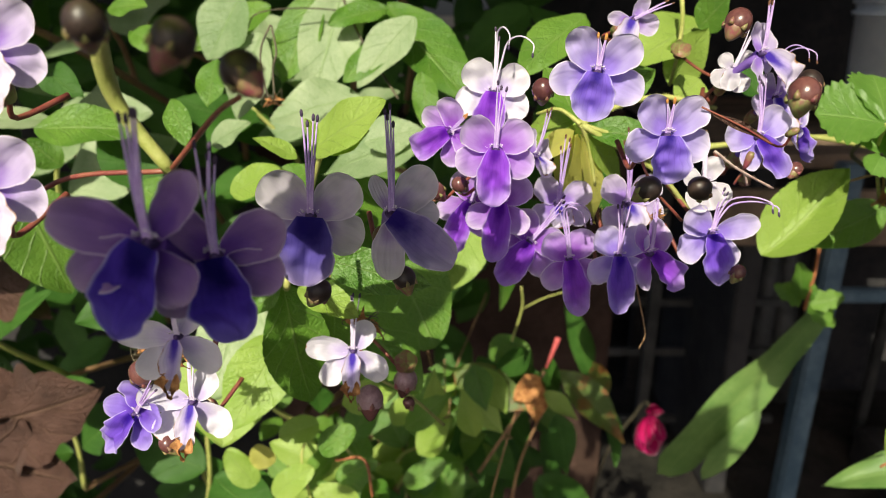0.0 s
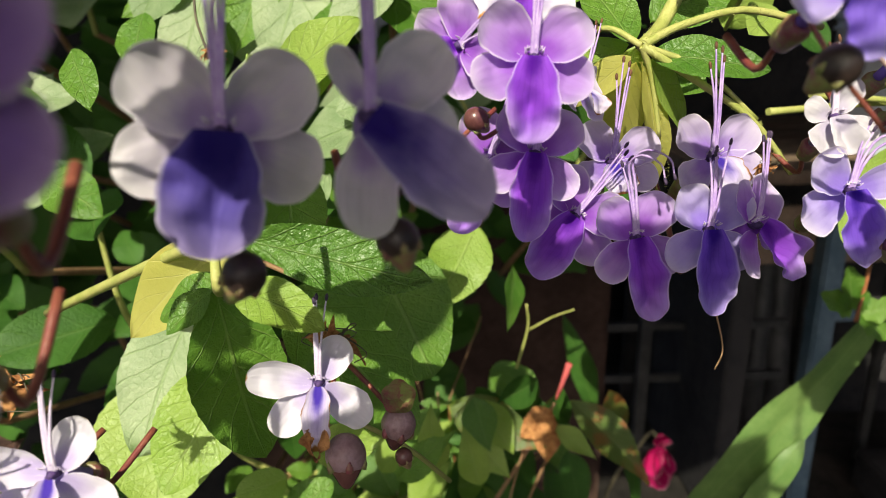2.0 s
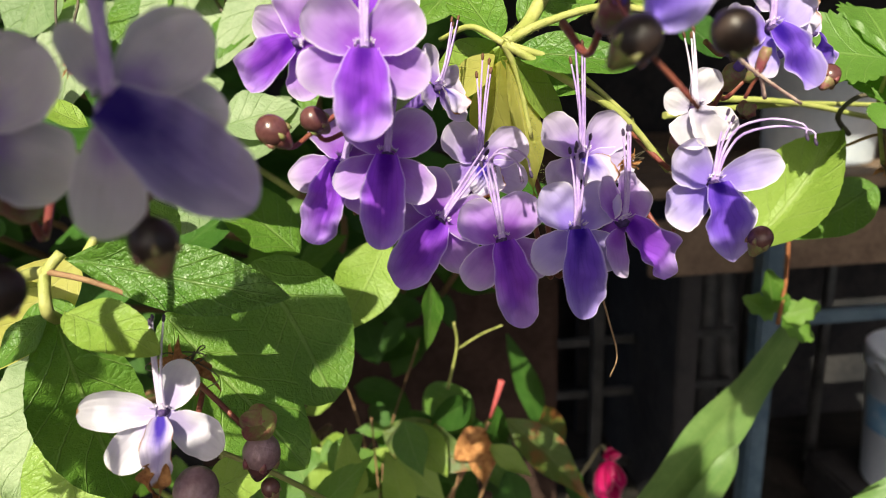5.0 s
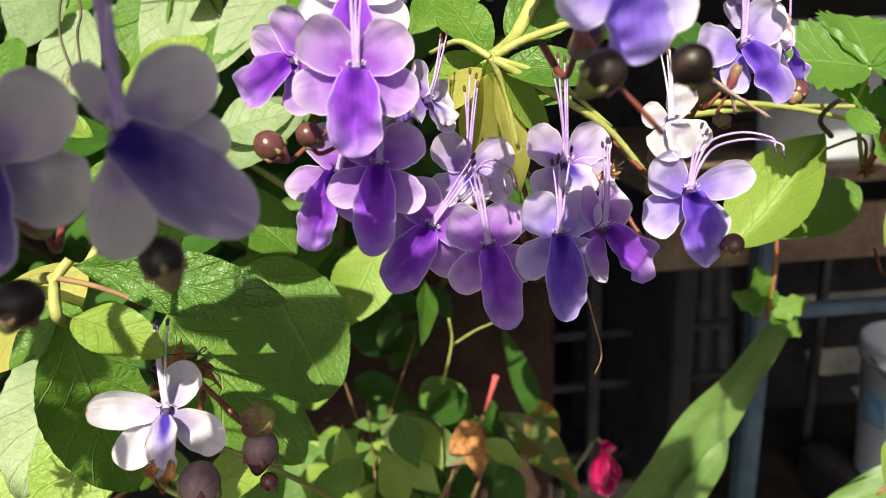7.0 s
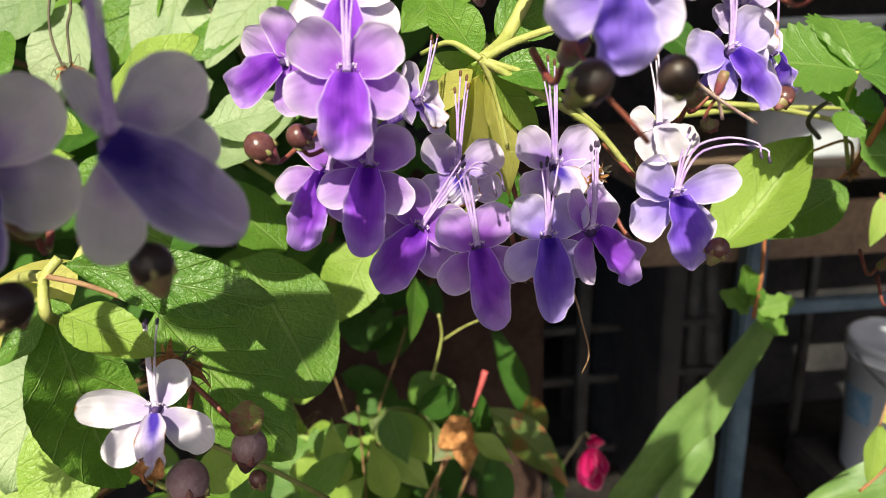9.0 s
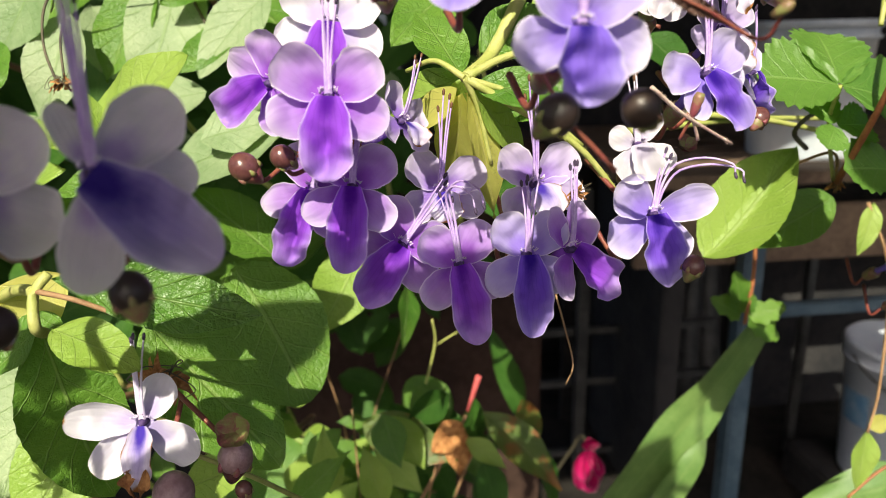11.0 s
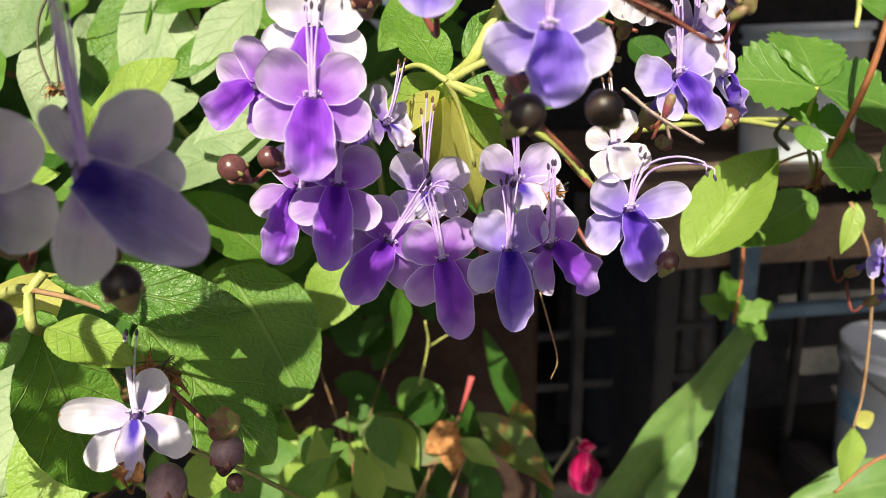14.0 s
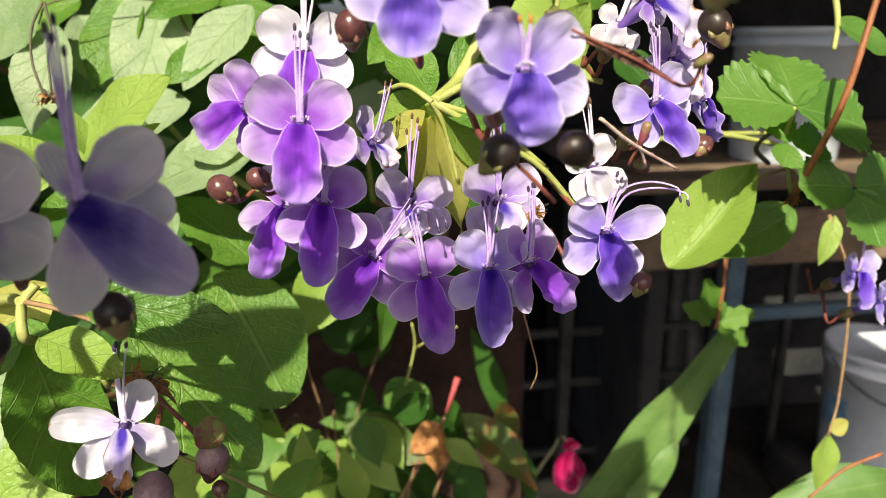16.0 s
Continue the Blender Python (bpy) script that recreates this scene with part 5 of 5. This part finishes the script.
leaf(dry, (-0.0197, 0.3308, 1.2240), (0.0078, 0.3247, 1.2507), 0.014, (-0.1, -0.8, 0.5), LEAF, power=1.2, full=0.7)
leaf(dry, (0.0206, 0.3598, 1.1978), (0.0112, 0.3605, 1.2312), 0.016, (-0.1, -0.8, 0.5), LEAF_YOUNG, power=1.2, full=0.7)
leaf(dry, (-0.0152, 0.3705, 1.2178), (0.0014, 0.3732, 1.2340), 0.014, (-0.1, -0.8, 0.5), LEAF)
stem(dry, [(0.0781, 0.4680, 1.1802), (0.0555, 0.4640, 1.1394), (0.0307, 0.4722, 1.0858)], 0.0012, 0.0016, STEM_BROWN)
stem(dry, [(0.0520, 0.4639, 1.2078), (0.0581, 0.4612, 1.2365), (0.0563, 0.4563, 1.2543)], 0.0009, 0.0007, STEM_GREEN)
stem(dry, [(0.0588, 0.4699, 1.2306), (0.0727, 0.4613, 1.2432), (0.0841, 0.4520, 1.2520)], 0.0007, 0.0005, STEM_GREEN)

pink = tagged(new("pink_flower"), "crumpled magenta flower hanging low in the shade", "flower")
for k, (a, l) in enumerate(((-102, 0.050), (-82, 0.042), (-120, 0.034), (95, 0.030), (70, 0.022), (-60, 0.026))):
    petal(pink, "petal", a, l, l * 0.7, MAGENTA, 8 + 6 * k, 0.9, 0.2, twist=0.5 * (-1) ** k, seed=k, crease=-0.5)
bm = bmesh.new()
tube(bm, [(0, 0.004, 0.012), (0.0, 0.06, -0.03), (-0.02, 0.20, -0.30), (-0.02, 0.24, -0.90)], 0.002, 0.004, 14, 7)
part("stem", bm, TWIG_DARK, pink)
pink.matrix_basis = pose(*(0.3036, 0.8771, 0.8704))

# dry stalks in the low growth
for k in range(5):
    r = random.Random(40 + k)
    x, y = 0.0 + 0.035 * r.uniform(-2, 3), 0.45 + r.uniform(0, 0.25)
    z = 1.02 + r.uniform(0, 0.08)
    ob = thing("dry_stalk", (x, y, z - 0.15), "thin dry brown stalk in the low growth", "stalk", "dry stalks")
    stem(ob, [(x, y, z - 0.15), (x + r.uniform(-0.01, 0.01), y, z), (x + r.uniform(-0.04, 0.04), y, z + r.uniform(0.08, 0.16))], 0.0011, 0.0006, STEM_BROWN)

# the mesh of twigs and small leaves under the flowers
for k in range(11):
    r = random.Random(90 + k)
    y = r.uniform(0.50, 0.66)
    x, z = 0.02 + r.uniform(-0.13, 0.05) * (y - 0.075), 1.43 - r.uniform(0.56, 0.74) * (y - 0.075)
    b = Vector((x, y, z - 0.11))
    bend = Vector((r.uniform(-0.03, 0.03), r.uniform(-0.02, 0.02), 0))
    ob = thing("seedling", b, "thin twiggy seedling with small sunlit green leaves", "plant", "seedlings in the low growth")
    line = [b, b + bend * 0.5 + Vector((0, 0, 0.06)), b + bend + Vector((r.uniform(-0.02, 0.02), 0, 0.11))]
    stem(ob, line, 0.0009, 0.0005, r.choice((STEM_BROWN, STEM_GREEN, STEM_RUST)))
    for q in smooth_line(line, 7)[2:]:
        for s in (-1, 1):
            if r.random() < 0.25:
                continue
            d = Vector((s * r.uniform(0.5, 1.0), r.uniform(-0.8, 0.1), r.uniform(-0.5, 0.4))).normalized() * r.uniform(0.022, 0.042)
            leaf(ob, q, q + d, d.length * r.uniform(0.36, 0.55), (r.uniform(-0.4, 0.2), -0.7, 0.7), r.choice((LEAF, LEAF, LEAF_YOUNG, LEAF_YOUNG, LEAF_DEEP)), nu=10, nv=4, teeth=0, power=1.35, full=0.7)

# leaves low before the pier, many in the darker colour for shade
dim = thing("leafy_branch", (0.06, 0.50, 1.02), "green and rusty leaves low down, many coloured dark for shade", "plant")
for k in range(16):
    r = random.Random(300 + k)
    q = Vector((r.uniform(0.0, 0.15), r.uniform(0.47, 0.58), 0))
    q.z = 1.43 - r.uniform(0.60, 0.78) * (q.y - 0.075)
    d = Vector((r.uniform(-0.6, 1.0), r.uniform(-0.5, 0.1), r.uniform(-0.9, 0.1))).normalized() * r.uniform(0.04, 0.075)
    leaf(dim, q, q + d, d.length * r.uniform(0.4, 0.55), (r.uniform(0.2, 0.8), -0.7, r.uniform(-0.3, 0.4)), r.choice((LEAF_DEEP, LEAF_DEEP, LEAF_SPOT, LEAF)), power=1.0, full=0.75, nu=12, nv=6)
for a, b, w in (((0.0190, 0.4500, 1.1760), (0.0440, 0.4300, 1.1500), 0.022), ((-0.0330, 0.4200, 1.1650), (-0.0180, 0.4200, 1.1950), 0.018), ((-0.0150, 0.4100, 1.1480), (0.0060, 0.4100, 1.1780), 0.022)):
    leaf(dim, a, b, w, (-0.15, -0.75, 0.6), LEAF_YOUNG, power=1.1, full=0.75)
# clump added to keep sun off pier and ground, also coloured dark
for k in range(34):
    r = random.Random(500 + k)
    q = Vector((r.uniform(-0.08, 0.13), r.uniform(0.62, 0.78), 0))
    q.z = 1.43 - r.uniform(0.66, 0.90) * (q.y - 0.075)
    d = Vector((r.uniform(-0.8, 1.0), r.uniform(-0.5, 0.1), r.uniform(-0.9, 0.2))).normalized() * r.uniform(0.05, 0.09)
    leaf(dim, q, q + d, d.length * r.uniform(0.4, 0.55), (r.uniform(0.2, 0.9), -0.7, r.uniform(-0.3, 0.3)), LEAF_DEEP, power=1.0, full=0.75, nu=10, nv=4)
stem(dim, [(0.09, 0.50, 1.14), (0.08, 0.62, 1.02), (0.07, 0.72, 0.94)], 0.0012, 0.0018, STEM_BROWN)
stem(dim, [(0.06, 0.52, 0.98), (0.07, 0.52, 1.06), (0.09, 0.50, 1.14)], 0.0018, 0.0010, STEM_BROWN)

# an unseen leafy spray over the near flowers, added to shade them
over = thing("leafy_branch", (0.05, 0.0, 1.55), "unseen leaves added above the flowers to block sun", "plant")
for a, b, w in (((0.006, 0.080, 1.464), (-0.054, 0.083, 1.467), 0.034), ((-0.03, -0.03, 1.512), (-0.112, -0.05, 1.512), 0.05), ((-0.026, 0.021, 1.482), (-0.088, 0.017, 1.482), 0.032)):
    leaf(over, a, b, w, SUN_WAY, LEAF_YOUNG, droop=0.05)
# more added sun blockers, for the flower cluster, low leaves and strap leaf
for a, b, w in (((-0.034, 0.030, 1.510), (0.015, 0.030, 1.524), 0.028), ((-0.096, 0.050, 1.526), (-0.062, 0.050, 1.556), 0.024), ((0.024, 0.0, 1.468), (0.090, 0.0, 1.575), 0.062), ((0.108, 0.0, 1.606), (0.130, 0.0, 1.640), 0.032)):
    leaf(over, a, b, w, SUN_WAY, LEAF_DEEP, droop=0.05)
stem(over, [(0.10, -0.08, 1.60), (0.06, -0.02, 1.53), (0.015, 0.030, 1.524)], 0.0012, 0.0009, STEM_GREEN, "leaf_stalk")
stem(over, [(0.10, -0.08, 1.60), (0.10, -0.03, 1.60), (0.108, 0.0, 1.606)], 0.0014, 0.0009, STEM_GREEN, "leaf_stalk")
stem(over, [(0.09, -0.06, 1.57), (0.05, -0.02, 1.50), (0.024, 0.0, 1.468)], 0.0012, 0.0009, STEM_GREEN, "leaf_stalk")
stem(over, [(0.10, -0.08, 1.60), (0.04, 0.03, 1.52), (-0.026, 0.021, 1.482)], 0.003, 0.0012, STEM_GREEN)
stem(over, [(0.04, 0.03, 1.52), (0.0, 0.06, 1.49), (-0.026, 0.079, 1.470)], 0.0014, 0.0009, STEM_GREEN, "leaf_stalk")

# ---- withered remains ----
withered((-0.0225, 0.1985, 1.3540), 0.0078)
empty_cup((-0.0105, 0.1985, 1.3397), 1.35)
hairs(faded, [FADE, (-0.0172, 0.2010, 1.3420), (-0.0125, 0.1988, 1.3372)], 0.0005, 110, 0.0006, STALK_RED, 9)
bud((-0.0099, 0.1970, 1.3263), 0.72)
empty_cup((0.0919, 0.2118, 1.3948), 0.8)
empty_cup((0.0827, 0.2570, 1.4287), 1.3)
withered((-0.0593, 0.1425, 1.3738), 0.006)
withered((0.1841, 0.2871, 1.3666), 0.005)
withered((0.0637, 0.2009, 1.3882), 0.003)
withered((-0.0922, 0.2013, 1.3441), 0.008)

# ---- thin twigs and hanging remains ----
hang = thing("dry_stalk", (0.2426, 0.3432, 1.3440), "thin hanging dry stem with a small yellowing leaf", "stalk", "dry stalks")
stem(hang, [(0.2421, 0.3433, 1.3440), (0.2568, 0.3417, 1.3101), (0.2571, 0.3360, 1.2559), (0.2503, 0.3305, 1.2346)], 0.0008, 0.0006, STEM_BROWN)
leaf(hang, (0.2504, 0.3308, 1.2359), (0.2460, 0.3230, 1.2079), 0.016, (0.2, -0.8, 0.4), LEAF_YOUNG)
leaf(hang, (0.2513, 0.3311, 1.2372), (0.2613, 0.3310, 1.2411), 0.009, (0.2, -0.8, 0.4), LEAF_YELLOW)
stem(hang, [(0.2837, 0.3324, 1.2203), (0.2639, 0.3326, 1.2124), (0.2460, 0.3309, 1.1990)], 0.0009, 0.0007, STEM_RUST)
curl = thing("dry_stalk", (0.0705, 0.2382, 1.3510), "fine brown curled thread under the flowers", "stalk", "dry stalks")
stem(curl, [(0.0705, 0.2382, 1.3510), (0.0726, 0.2352, 1.3418), (0.0742, 0.2322, 1.3326), (0.0720, 0.2308, 1.3273)], 0.0003, 0.0002, STEM_BROWN, n=24)
tipleaf = thing("leafy_branch", (0.1871, 0.2818, 1.4307), "small green leaves at the shed corner", "plant")
leaf(tipleaf, (0.1870, 0.2815, 1.4298), (0.2064, 0.2758, 1.4193), 0.013, (0.1, -0.7, 0.6), LEAF_TOOTH)
stem(tipleaf, [(0.1868, 0.2851, 1.4417), (0.1876, 0.2811, 1.4288), (0.1859, 0.2786, 1.4197)], 0.0012, 0.0008, STEM_GREEN)
old = thing("dry_stalk", (-0.0672, 0.2898, 1.4333), "pair of grey spent flower stems", "stalk", "dry stalks")
stem(old, [(-0.0661, 0.2907, 1.4365), (-0.0698, 0.2887, 1.4286), (-0.0701, 0.2857, 1.4189), (-0.0670, 0.2824, 1.4092)], 0.0004, 0.0004, TWIG_DARK, n=24)
stem(old, [(-0.0657, 0.2905, 1.4362), (-0.0639, 0.2874, 1.4268), (-0.0653, 0.2856, 1.4204), (-0.0649, 0.2827, 1.4107)], 0.0004, 0.0004, TWIG_DARK, n=24)
withered((-0.0651, 0.2822, 1.4091), 0.005)

# ---- the shoot of small round leaves ----
rounds = thing("round_leaf_shoot", (-0.0644, 0.2932, 1.2029), "shoot of small round yellow-green leaves near the ground growth", "plant")
for k, (a, b, w, mat) in enumerate((
    ((-0.0615, 0.3079, 1.2434), (-0.0805, 0.3012, 1.2396), 0.014, LEAF_YOUNG), ((-0.0615, 0.3030, 1.2299), (-0.0437, 0.3031, 1.2449), 0.0145, LEAF),
    ((-0.0931, 0.2971, 1.2137), (-0.1074, 0.2988, 1.2329), 0.0145, LEAF_YOUNG), ((-0.0845, 0.2951, 1.2083), (-0.0649, 0.2964, 1.2263), 0.0145, LEAF_YOUNG),
    ((-0.0874, 0.3000, 1.2218), (-0.0919, 0.2998, 1.2356), 0.013, LEAF_YELLOW), ((-0.0544, 0.3064, 1.2099), (-0.0330, 0.3072, 1.2210), 0.012, LEAF),
    ((-0.0425, 0.3023, 1.1988), (-0.0653, 0.3002, 1.2077), 0.0145, LEAF_YOUNG), ((-0.0194, 0.3136, 1.2006), (0.0018, 0.3156, 1.2160), 0.013, LEAF),
)):
    leaf(rounds, a, b, w, (-0.1, -0.75, 0.6), mat, power=0.5, fold=0.15)
stem(rounds, [(-0.0662, 0.3013, 1.1960), (-0.0711, 0.3062, 1.2241), (-0.0648, 0.3086, 1.2395)], 0.0009, 0.0006, STEM_GREEN)
stem(rounds, [(-0.0544, 0.3099, 1.2196), (-0.0391, 0.3057, 1.2227), (-0.0347, 0.2992, 1.2049)], 0.0009, 0.0008, STEM_RUST)
